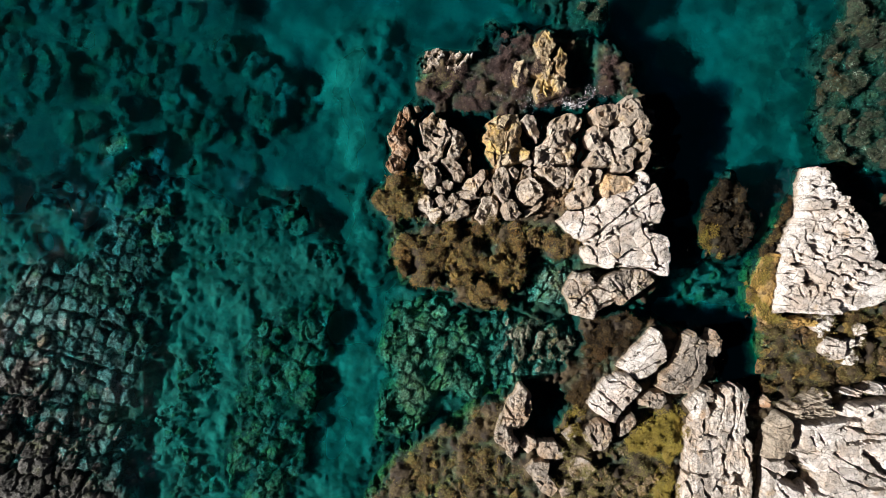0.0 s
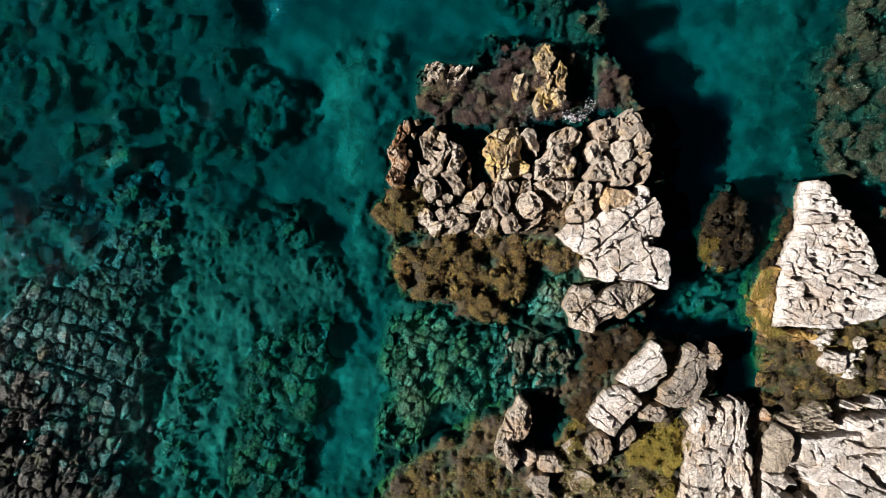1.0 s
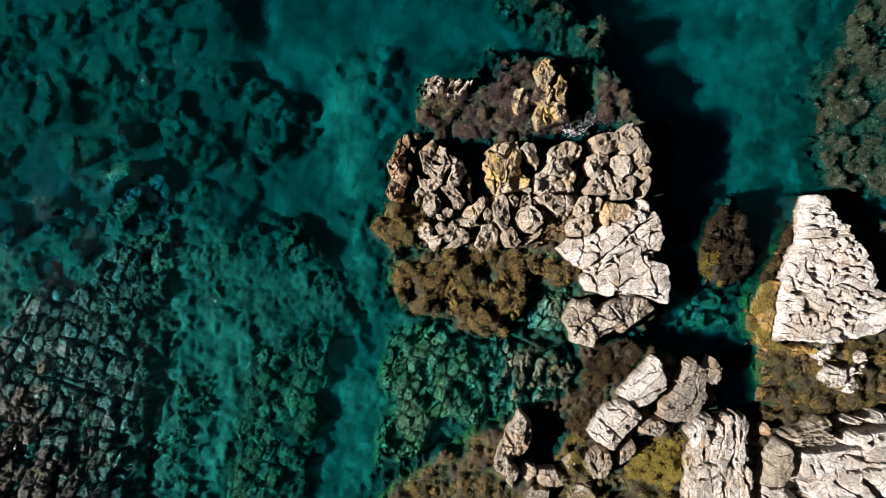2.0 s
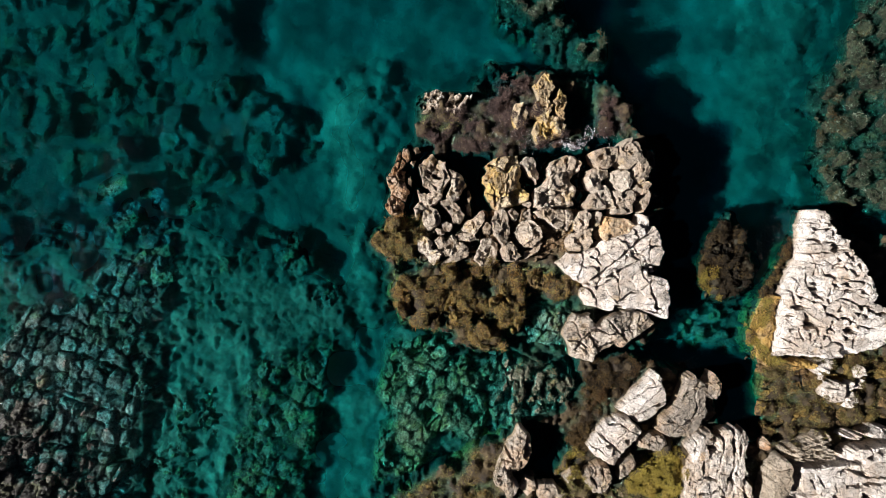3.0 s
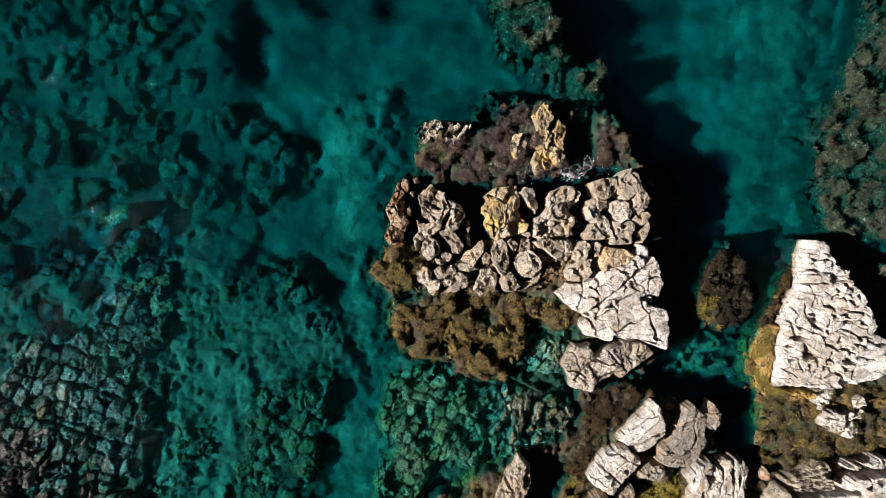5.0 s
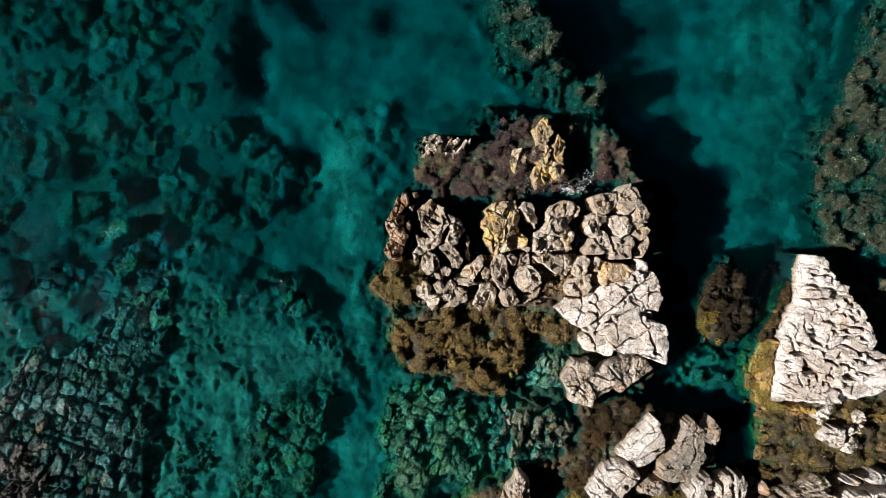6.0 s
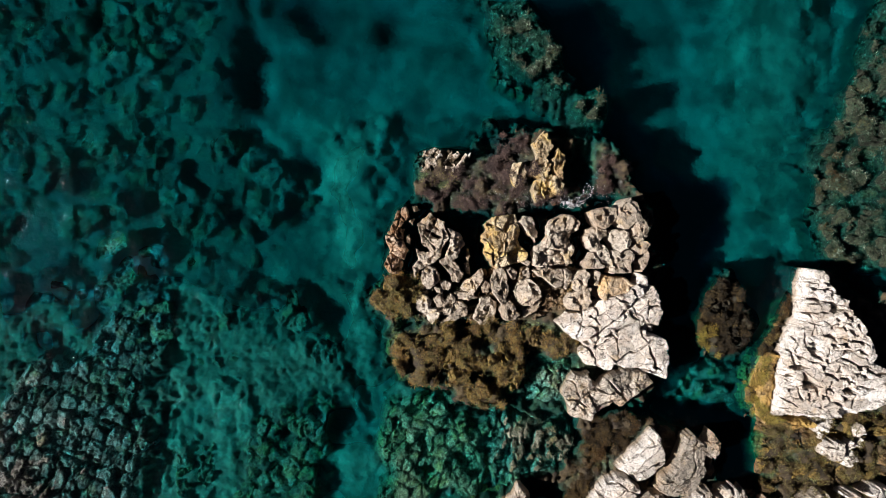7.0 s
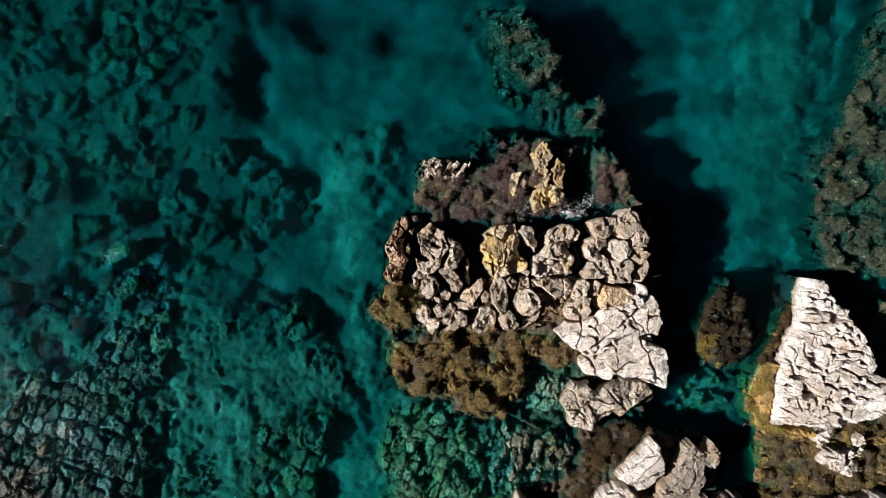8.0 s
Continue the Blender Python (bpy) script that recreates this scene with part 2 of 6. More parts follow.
# ---- seabed: shoals, and hollows within them (some are shade put into depth), as (outline, height, slope width), shoals also with their share of weedy rock ----
SHOALS = []
SHOALS.append(([(16.33, 21.76), (21.61, 21.76), (21.92, 15.55), (20.68, 10.59), (19.75, 6.24), (17.57, 5.62), (16.33, 9.97), (15.71, 15.55)], -2.15, 2.2, 0.2))
SHOALS.append(([(-6.95, 3.76), (-4.47, 3.76), (-2.92, -0.90), (-3.07, -3.69), (-4.94, -3.69), (-5.71, -0.28)], -1.6, 1.6, 0.1))
SHOALS.append(([(-16.89, -1.21), (-14.09, -0.90), (-14.09, -15.80), (-17.35, -15.80), (-16.42, -9.90), (-15.80, -5.56)], -1.12, 0.8, 0.4))
SHOALS.append(([(-2.61, 7.48), (-1.52, 7.79), (-1.12, 9.34), (-1.37, 10.65), (1.58, 11.05), (2.05, 11.83), (3.29, 12.14), (5.46, 12.29), (7.02, 11.83), (10.12, 10.74), (11.36, 8.26), (12.29, 3.45), (12.45, -1.21), (11.67, -3.07), (7.64, -3.69), (3.60, -3.69), (2.05, -3.69), (-0.75, -2.30), (-2.92, -1.68), (-3.60, 1.89), (-4.00, 2.67), (-3.07, 3.29)], 0.02, 0.3, 1))
SHOALS.append(([(7.64, -3.69), (11.98, -3.32), (12.91, -4.63), (16.95, -4.47), (16.80, -1.21), (19.12, 1.89), (19.75, 4.38), (21.61, 4.38), (28.44, 1.27), (28.44, -20.46), (-5.71, -20.46), (-4.47, -13.32), (-2.61, -11.15), (0.50, -9.44), (2.67, -8.04), (5.46, -6.80), (7.02, -6.18)], 0.05, 0.4, 1))
SHOALS.append(([(-2.61, -2.14), (2.67, -3.54), (7.64, -3.85), (7.64, -6.49), (2.67, -8.04), (-1.99, -10.52), (-3.85, -13.01), (-4.47, -12.08), (-2.92, -8.04), (-2.92, -3.69)], -1.05, 1.0, 0.45))
SHOALS.append(([(-30.55, -20.46), (-30.55, -1.83), (-23.10, -1.21), (-18.13, 0.03), (-15.03, 1.27), (-15.65, -1.21), (-15.49, -4.94), (-16.11, -9.59), (-17.20, -20.46)], -0.8, 0.9, 1))
SHOALS.append(([(-10.99, -4.32), (-6.95, -2.45), (-5.09, -3.23), (-5.71, -6.18), (-6.95, -9.59), (-8.82, -17.35), (-12.23, -17.35), (-12.39, -11.77), (-11.61, -8.04)], -1.2, 1.0, 0.8))
SHOALS.append(([(-30.55, 24.56), (-10.99, 24.56), (-10.99, 12.14), (-6.95, 8.10), (-4.78, -0.28), (-4.47, -3.69), (-6.95, -2.45), (-10.68, -3.69), (-14.09, -1.21), (-15.03, 1.27), (-24.34, -1.21), (-30.55, -1.83)], -2.4, 2.5, 0.5))
SHOALS.append(([(2.05, 19.59), (4.84, 19.12), (6.71, 16.17), (9.50, 14.00), (9.03, 11.83), (6.71, 11.36), (4.84, 13.69), (2.98, 15.55)], -0.9, 0.6, 1))
SHOALS.append(([(20.12, 11.05), (21.92, 13.07), (22.54, 15.55), (22.85, 17.73), (25.33, 21.45), (34.65, 21.45), (34.65, 3.45), (24.34, 4.07), (20.68, 4.84), (20.06, 7.48)], -0.7, 0.5, 1))
SHOALS.append(([(14.16, 2.51), (15.40, 3.91), (16.33, 3.91), (17.42, 1.58), (16.95, -0.43), (14.47, -0.65)], 0.12, 0.4, 1))
SHOALS.append(([(-30.55, -20.46), (-30.55, 1.27), (-14.09, 3.45), (-6.95, 1.27), (-3.85, -1.21), (-2.92, -3.69), (-4.16, -12.70), (-5.71, -20.46)], -1.3, 2.5, 0.3))
SHOALS.append(([(12.29, -3.69), (11.98, -1.21), (13.85, -0.59), (16.95, -0.28), (17.26, -3.69), (16.64, -4.63)], -1.5, 1.0, 0.3))
SHOALS.append(([(-5.94, 11.98), (-3.68, 12.63), (-3.04, 10.69), (-3.29, 7.78), (-3.49, 3.91), (-4.00, 0.68), (-3.16, -1.26), (-3.36, -3.84), (-4.17, -5.13), (-4.78, -1.26), (-5.62, 1.97), (-6.75, 5.85), (-7.07, 9.72)], -1.85, 1.8, 0.0))
HOLLOWS_AND_SHADE = []
HOLLOWS_AND_SHADE.append(([(-6.56, -6.89), (-5.24, -6.63), (-4.58, -8.21), (-4.75, -10.52), (-6.07, -12.23), (-7.38, -11.84), (-7.38, -9.86), (-7.06, -8.21)], -2.15, 2.6))
# two slots sunk to draw the shadow bands beside a pale hump
HOLLOWS_AND_SHADE.append(([(-4.31, -2.64), (-3.75, -2.71), (-3.68, -3.98), (-4.01, -5.05), (-4.48, -4.92), (-4.28, -3.98)], -2.5, 1.1))
HOLLOWS_AND_SHADE.append(([(-6.49, -3.31), (-5.75, -3.04), (-5.55, -3.98), (-5.95, -4.98), (-6.49, -5.05), (-6.69, -4.31)], -2.3, 1.1))
HOLLOWS_AND_SHADE.append(([(-2.60, -5.31), (-1.62, -5.37), (-1.45, -5.77), (-2.27, -5.84)], -2.4, 0.4))
# pit added where the lone rock's shadow falls, to blacken it
HOLLOWS_AND_SHADE.append(([(4.84, -7.73), (6.24, -7.67), (6.33, -9.75), (5.46, -10.37), (4.84, -9.90)], -1.6, 0.3))
# made-up trench in the outline of the stack's and ridge's shadow; depth blackens it
HOLLOWS_AND_SHADE.append(([(6.08, 20.23), (7.78, 18.37), (8.64, 16.20), (9.47, 14.03), (10.18, 12.17), (11.48, 10.16), (13.02, 8.91), (15.50, 9.00), (15.49, 7.98), (14.41, 6.59), (14.10, 5.04), (13.79, 2.25), (12.70, 1.01), (12.55, 4.11), (11.94, 7.21), (10.24, 10.94), (9.31, 11.87), (9.16, 13.42), (7.46, 14.97), (5.92, 17.14), (4.99, 19.00), (4.68, 20.24)], -7.0, 0.5))
# clefts between the columns, sunk further so that depth adds to their shade
HOLLOWS_AND_SHADE.append(([(-2.24, 7.48), (-1.21, 7.79), (2.05, 7.33), (6.71, 7.64), (8.26, 8.10), (10.90, 7.79), (11.05, 4.69), (7.95, 3.14), (5.31, 1.89), (2.98, 1.89), (-1.21, 1.89), (-1.37, 3.45), (-2.45, 4.38)], -2.0, 0.3))
HOLLOWS_AND_SHADE.append(([(4.69, -0.43), (7.17, -0.28), (7.48, -1.83), (7.02, -3.23), (4.53, -3.07), (4.38, -1.52)], -0.7, 0.3))
# added pit whose depth stands for the black shade between slab and apron
HOLLOWS_AND_SHADE.append(([(12.29, -3.03), (16.6, -3.5), (17.2, -4.2), (17.62, -6.18), (17.50, -8.0), (16.02, -7.84), (15.0, -6.33), (15.0, -4.63), (13.23, -4.32)], -7.0, 0.3))
HOLLOWS_AND_SHADE.append(([(7.02, 11.36), (8.26, 11.36), (8.26, 8.57), (6.86, 8.41)], -0.8, 0.4))
HOLLOWS_AND_SHADE.append(([(2.05, 11.83), (3.29, 11.83), (2.98, 10.59), (1.74, 9.97)], -0.6, 0.4))

# dark hollows between boulders, wide and narrow; the wide ones also darken the seabed's colour
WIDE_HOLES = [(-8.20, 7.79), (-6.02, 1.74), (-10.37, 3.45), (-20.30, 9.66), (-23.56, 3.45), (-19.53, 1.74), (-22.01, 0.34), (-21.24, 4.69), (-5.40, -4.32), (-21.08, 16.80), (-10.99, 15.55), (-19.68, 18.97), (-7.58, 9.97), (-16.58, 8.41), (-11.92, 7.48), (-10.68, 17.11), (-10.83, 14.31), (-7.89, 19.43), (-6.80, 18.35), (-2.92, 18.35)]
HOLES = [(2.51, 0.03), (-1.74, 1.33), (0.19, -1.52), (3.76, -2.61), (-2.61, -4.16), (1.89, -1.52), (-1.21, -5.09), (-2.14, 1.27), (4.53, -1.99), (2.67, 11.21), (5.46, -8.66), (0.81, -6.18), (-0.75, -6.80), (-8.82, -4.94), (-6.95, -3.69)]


def hollow_at(x, y):
    return any(math.hypot(x - a, y - b) < r for spots, r in ((HOLES, 0.42), (WIDE_HOLES, 0.7)) for a, b in spots)


def smooth(v):
    v = np.clip(v, 0, 1)
    return v * v * (3 - 2 * v)


def ground_at(x, y):
    """Height of the seabed and how much of it is rock and weed rather than sand, with shade of the wide hollows added
    in.
    """
    x, y = np.asarray(x, float), np.asarray(y, float)
    wx, wy = x + 2.6 * fbm(x * 0.8, y * 0.8, 4, 11), y + 2.6 * fbm(x * 0.8, y * 0.8, 4, 23)
    low = -2.45 + 0.7 * fbm(x * 0.25, y * 0.25, 3, 5) - 0.085 * np.clip(y - 4, 0, 16)
    z, cover = low, np.zeros_like(x)
    for outline, top, slope, weedy in SHOALS:
        k = smooth(inside_distance(wx, wy, outline) / slope * 0.5 + 0.55)
        z = np.maximum(z, low + (top - low) * k)
        cover = np.maximum(cover, smooth(inside_distance(wx, wy, outline) / 0.7 + (1.5 if top > -0.3 else 0.7)) * weedy)
    for outline, level, slope in HOLLOWS_AND_SHADE:
        k = smooth(inside_distance(wx, wy, outline) / slope * 0.5 + 0.5)
        z = np.minimum(z, z + (level - z) * k)
    for holes, reach, deep in ((WIDE_HOLES, 0.9, 0.9), (HOLES, 0.4, 0.7)):
        for hx, hy in holes:
            z = z - deep * np.exp(-((x - hx) ** 2 + (y - hy) ** 2) / (reach * reach))
    deep_weed_and_shade = smooth((fbm(x * 0.55, y * 0.55, 4, 91) + 0.45 * fbm(x * 1.7, y * 1.7, 3, 95) - 0.02) * 3.2) * smooth((-1.2 - z) * 1.5)
    # wide hollows get dark cover: weed patches together with painted shade of the boulders
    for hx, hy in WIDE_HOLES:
        deep_weed_and_shade = np.maximum(deep_weed_and_shade, 1.2 * np.exp(-((wx - hx) ** 2 + (wy - hy) ** 2) / 0.9))
    cover = np.clip(np.maximum(cover, 0.6 * deep_weed_and_shade), 0, 1)
    lumps = fbm(x * 1.0, y * 1.0, 4, 41)
    cobble = np.abs(fbm(x * 0.9 + 40, y * 0.9, 2, 71)) * 1.5 + np.abs(fbm(x * 2.1, y * 2.1, 3, 77)) * 1.0
    rocky = np.clip(cover * 1.3 + 0.25, 0.3, 1) * np.clip(1.3 + 0.3 * z, 0.5, 1)
    channel = smooth((-2.35 - z) * 2.5)
    calm = 1 - 0.5 * smooth((-1.1 - z) * 1.2)
    return z + rocky * calm * (1 - 0.4 * channel) * (0.5 * lumps + 1.1 * cobble - 0.3), cover


def mesh_of(name, verts, faces, mats):
    mesh = bpy.data.meshes.new(name)
    mesh.from_pydata(verts, [], faces)
    for m in mats if isinstance(mats, (list, tuple)) else [mats]:
        mesh.materials.append(m)
    mesh.validate()
    return mesh


def axis_steps(low, high, step, far):
    mid = np.arange(low, high + step / 2, step)
    out = np.array([1, 2.5, 6, 15, 40, 100, 250, far])
    return np.concatenate([low - out[::-1], mid, high + out])


def sheet(name, xs, ys, height, mat):
    gx, gy = np.meshgrid(xs, ys)
    verts = np.stack([gx, gy, height], -1).reshape(-1, 3)
    w = len(xs)
    a = (np.arange(len(ys) - 1)[:, None] * w + np.arange(w - 1)).reshape(-1)
    faces = np.stack([a, a + 1, a + w + 1, a + w], -1)
    return mesh_of(name, verts.tolist(), faces.tolist(), mat)


xs, ys = axis_steps(-25.0, 26.0, 0.1, 700.0), axis_steps(-15.0, 21.0, 0.1, 700.0)
gx, gy = np.meshgrid(xs, ys)
gz, gcover = ground_at(gx, gy)
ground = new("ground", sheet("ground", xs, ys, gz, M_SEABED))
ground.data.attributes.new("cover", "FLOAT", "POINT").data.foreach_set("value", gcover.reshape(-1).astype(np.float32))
gturf = np.maximum(smooth(inside_distance(gx, gy, SHOALS[3][0]) + 0.6), smooth(inside_distance(gx, gy, SHOALS[4][0]) + 0.6))
ground.data.attributes.new("turf", "FLOAT", "POINT").data.foreach_set("value", gturf.reshape(-1).astype(np.float32))
ground.data.polygons.foreach_set("use_smooth", [True] * len(ground.data.polygons))
tagged(ground, "uneven seabed of pale sand channels and dark weedy rock", "seabed", kind="structure")

# ---- relief: the height of the topmost surface, on a grid, for rooting weed and telling the water's depth ----
RELIEF = gz[8:-8, 8:-8].copy()


def grid_index(x, y):
    i = np.clip(np.round((np.asarray(y) + 15.0) / 0.1).astype(int), 0, RELIEF.shape[0] - 1)
    j = np.clip(np.round((np.asarray(x) + 25.0) / 0.1).astype(int), 0, RELIEF.shape[1] - 1)
    return i, j


def raise_relief(points):
    np.maximum.at(RELIEF, grid_index(points[:, 0], points[:, 1]), points[:, 2])


def top_at(x, y):
    return float(RELIEF[grid_index(x, y)])


# ---- rocks ----
rng = random.Random(7)


def middle(outline):
    return sum(p[0] for p in outline) / len(outline), sum(p[1] for p in outline) / len(outline)


def is_inside(x, y, outline):
    odd = False
    for (ax, ay), (bx, by) in zip(outline, outline[1:] + outline[:1]):
        if (ay > y) != (by > y) and x < (y - ay) / (by - ay) * (bx - ax) + ax:
            odd = not odd
    return odd


def part(name, mesh, parent, where, label=""):
    ob = new(name, mesh)
    ob.parent = parent
    ob.location = Vector(where) - parent.location
    return tagged(ob, label)


def root(name, where, label, category, group=""):
    ob = new(name)
    ob.location = where
    ob.empty_display_size = 0.2
    return tagged(ob, label, category, group)


def joints(u, v, seed, jitter, power):
    """Which joint block each place belongs to, how far it lies from the block's edge, and the way to its centre."""
    best, second = np.full(u.shape, 99.0), np.full(u.shape, 99.0)
    own, cu, cv = np.zeros(u.shape), np.zeros(u.shape), np.zeros(u.shape)
    near = [(np.floor(u) + i, np.floor(v) + j) for i in (-2, -1, 0, 1, 2) for j in (-1, 0, 1)]
    near = [(i * 512 + j, i + 0.5 + (lattice(i, j, seed) - 0.5) * 2 * jitter, j + 0.5 + (lattice(i, j, seed + 9) - 0.5) * 2 * jitter) for i, j in near]
    for key, a, b in near:
        d = (np.abs(a - u) ** power + np.abs(b - v) ** power) ** (1 / power)
        closer = d < best
        second = np.where(closer, best, np.minimum(second, d))
        own, cu, cv = np.where(closer, key, own), np.where(closer, a - u, cu), np.where(closer, b - v, cv)
        best = np.minimum(best, d)
    return own, second - best, cu, cv


def whole_pieces(key, quad):
    """Numbers the connected pieces of equal key on a grid; crumbs go to a neighbour."""
    rows, cols = key.shape
    count = 0
    keys, live, out = key.tolist(), quad.tolist(), np.full(key.shape, -1).tolist()
    for i0, j0 in zip(*np.nonzero(quad)):
        if out[i0][j0] >= 0:
            continue
        mine, todo, got = keys[i0][j0], [(int(i0), int(j0))], []
        out[i0][j0] = count
        beside = -1
        while todo:
            i, j = todo.pop()
            got.append((i, j))
            for a, b in ((i - 1, j), (i + 1, j), (i, j - 1), (i, j + 1)):
                if 0 <= a < rows and 0 <= b < cols and live[a][b]:
                    if keys[a][b] == mine and out[a][b] < 0:
                        out[a][b] = count
                        todo.append((a, b))
                    elif 0 <= out[a][b] != count:
                        beside = out[a][b]
        if len(got) < 14 and beside >= 0:
            for i, j in got:
                out[i][j] = beside
        else:
            count += 1
    return np.array(out)


def line_distance(x, y, line):
    """Distance to a line of several points."""
    best = np.full(np.shape(x), 1e9)
    for (ax, ay), (bx, by) in zip(line, line[1:]):
        dx, dy = bx - ax, by - ay
        t = np.clip(((x - ax) * dx + (y - ay) * dy) / (dx * dx + dy * dy + 1e-9), 0, 1)
        best = np.minimum(best, np.hypot(x - ax - t * dx, y - ay - t * dy))
    return best


def outcrop(name, outline, z, mat, label, size=0.8, angle=0.0, stretch=1.0, gx=0.0, gy=0.0, uneven=0.15, lean=0.35, gap=0.07, sink=0.5, fine=0.5,
            rough=0.1, pits=0.0, crumble=0.3, rim=0.22, base=-1.0, cells=None, jitter=0.4, power=3.0, seed=1, bent=0.3, step=0.033, worn=0.0, small=0.42, spread=0.1, drop=0.0, depth=0.6, category="rock", hole=0.8, stray=0.0,
            clefts=(), dents=(), chip=0.0, grain=0.28):
    """Rock weathered along its joints into blocks that keep their fit: each block is a part with its own height and tilt. cells: the blocks' own outlines,
    where they stand apart; clefts: deeper cracks as (width, depth, line); dents: hollows as (x, y, radius, depth); chip: how far small facets tilt."""
    if cells is not None:
        outline = [p for c in cells for p in c]
    cx, cy = middle(outline)
    x0, x1 = min(p[0] for p in outline) - 0.5 - 0.7 * stray, max(p[0] for p in outline) + 0.5 + 0.7 * stray
    y0, y1 = min(p[1] for p in outline) - 0.5 - 0.7 * stray, max(p[1] for p in outline) + 0.5 + 0.7 * stray
    x, y = np.meshgrid(np.arange(x0, x1, step), np.arange(y0, y1, step))
    wx = x + bent * fbm(x * 1.3, y * 1.3, 3, seed + 1) + 0.12 * fbm(x * 5, y * 5, 3, seed + 2)
    wy = y + bent * fbm(x * 1.3, y * 1.3, 3, seed + 3) + 0.12 * fbm(x * 5, y * 5, 3, seed + 4)
    fx, fy = x + 0.22 * fbm(x * 3.3, y * 3.3, 4, seed + 15), y + 0.22 * fbm(x * 3.3, y * 3.3, 4, seed + 16)
    ca, sa, k = math.cos(radians(angle)), math.sin(radians(angle)), math.sqrt(stretch)
    there = lambda px, py, s: ((px * ca + py * sa) / (k * s), (py * ca - px * sa) * k / s)
    if cells is None:
        inside = inside_distance(wx + stray * fbm(x * 0.6, y * 0.6, 3, seed + 20), wy + stray * fbm(x * 0.6, y * 0.6, 3, seed + 21), outline) + spread
        own, edge, cu, cv = joints(*there(wx, wy, size), seed, jitter, power)
        edge = edge * size
    else:
        best, own, cu, cv = np.full(x.shape, -99.0), np.zeros(x.shape), np.zeros(x.shape), np.zeros(x.shape)
        for key, cell in enumerate(cells):
            d, (mx, my) = inside_distance(fx, fy, cell), middle(cell)
            mine = d > best
            own, cu, cv = np.where(mine, key, own), np.where(mine, (mx - x) / size, cu), np.where(mine, (my - y) / size, cv)
            best = np.maximum(best, d)
        inside, edge = best + spread, best + 0.09
    chance = lambda ids, n: lattice(ids, np.full(ids.shape, n), seed + 31) - 0.5
    h = z + gx * (x - cx) + gy * (y - cy) + 2 * uneven * chance(own, 1) + 2 * lean * size * (chance(own, 2) * cu + chance(own, 3) * cv)
    h = h - depth * (chance(own, 8) + 0.5 < drop + (0.6 * np.exp(-np.maximum(inside, 0) / 0.6) if stray else 0.0))
    width = gap * np.clip(0.9 + 3.2 * fbm(x * 1.1, y * 1.1, 3, seed + 5), 0.4, 2.2)
    h = h - worn * 0.35 * size * np.exp(-np.maximum(edge, 0) / size * 5) - sink * (1 - smooth(edge / width))
    s2 = size * small
    own2, edge2, du, dv = joints(*there(wx * 0.97 + wy * 0.2, wy * 0.97 - wx * 0.2, s2), seed + 50, 0.45, power)
    broken = smooth(0.5 + 4 * fbm(x * 0.8, y * 0.8, 3, seed + 6))
    h = h + fine * (2 * 0.5 * uneven * chance(own2, 4) + 2 * lean * s2 * (chance(own2, 5) * du + chance(own2, 6) * dv)) * (0.3 + broken)
    h = h - fine * 0.5 * sink * (1 - smooth(edge2 * s2 / (0.7 * width))) * broken
    if chip:
        own3, _, eu, ev = joints(*there(fx, fy, grain), seed + 70, 0.5, 2.0)
        h = h + chip * grain * (2 * (chance(own3, 11) * eu + chance(own3, 12) * ev) + 0.5 * chance(own3, 13))
        own4, _, eu, ev = joints(*there(fx + fy * 0.4, fy - fx * 0.4, grain * 0.45), seed + 80, 0.5, 2.0)
        h = h + 0.5 * chip * grain * 0.45 * (2 * (chance(own4, 11) * eu + chance(own4, 12) * ev) + 0.5 * chance(own4, 13))
    h = h + rough * (1.6 * fbm(x * 2.2, y * 2.2, 5, seed + 7) - 1.5 * np.abs(fbm(x * 4.5, y * 4.5, 4, seed + 8)))
    h = h - 0.42 * pits * smooth((-0.06 - fbm(x * 2.7 + 3, y * 2.7, 4, seed + 12)) * 9)
    h = h - crumble * np.exp(-np.maximum(inside, 0) / 0.3) * (0.4 + 1.2 * (chance(own2, 7) + 0.5))
    swell = np.clip(0.85 + 3.4 * fbm(x * 2.6, y * 2.6, 4, seed + 17), 0.3, 1.8)
    for wide, deep, line in clefts:
        h = h - deep * (1 - smooth((line_distance(fx, fy, line) / (wide * swell) - 0.3) / 0.5))
    for px, py, r, deep in dents:
        turn = 40 * (px + 3 * py)
        du, dv = (fx - px) * math.cos(turn) + (fy - py) * math.sin(turn), (fy - py) * math.cos(turn) - (fx - px) * math.sin(turn)
        h = h - deep * smooth(3.0 - 2.4 * np.maximum(np.abs(du + 0.35 * dv), 1.5 * np.abs(dv) + 0.45 * du) / (1.15 * r))
    for spots, reach in ((HOLES, 0.35), (WIDE_HOLES, 0.7)):
        for px, py in spots:
            if not (x0 - 1 < px < x1 + 1 and y0 - 1 < py < y1 + 1):
                continue
            h = h - hole * np.exp(-((wx - px) ** 2 + (wy - py) ** 2) / (reach * reach))
    h = base + np.maximum(h - base, 0.05) * smooth(inside / rim + 0.1) ** 0.6
    keep = inside > -0.03
    quad = keep[:-1, :-1] & keep[1:, :-1] & keep[:-1, 1:] & keep[1:, 1:]
    w = x.shape[1]
    corner = (np.arange(x.shape[0] - 1)[:, None] * w + np.arange(w - 1))[quad]
    side = inside[:-1, :-1] < 0.5 * rim
    pieces = whole_pieces(np.where(side, own[:-1, :-1] * 0 - 1 if cells is None else -1 - own[:-1, :-1], own[:-1, :-1] + 600000), quad)
    piece = pieces[quad]
    share = np.bincount(piece, side[quad]) / np.maximum(np.bincount(piece), 1)
    points = np.stack([x, y, h], -1).reshape(-1, 3)
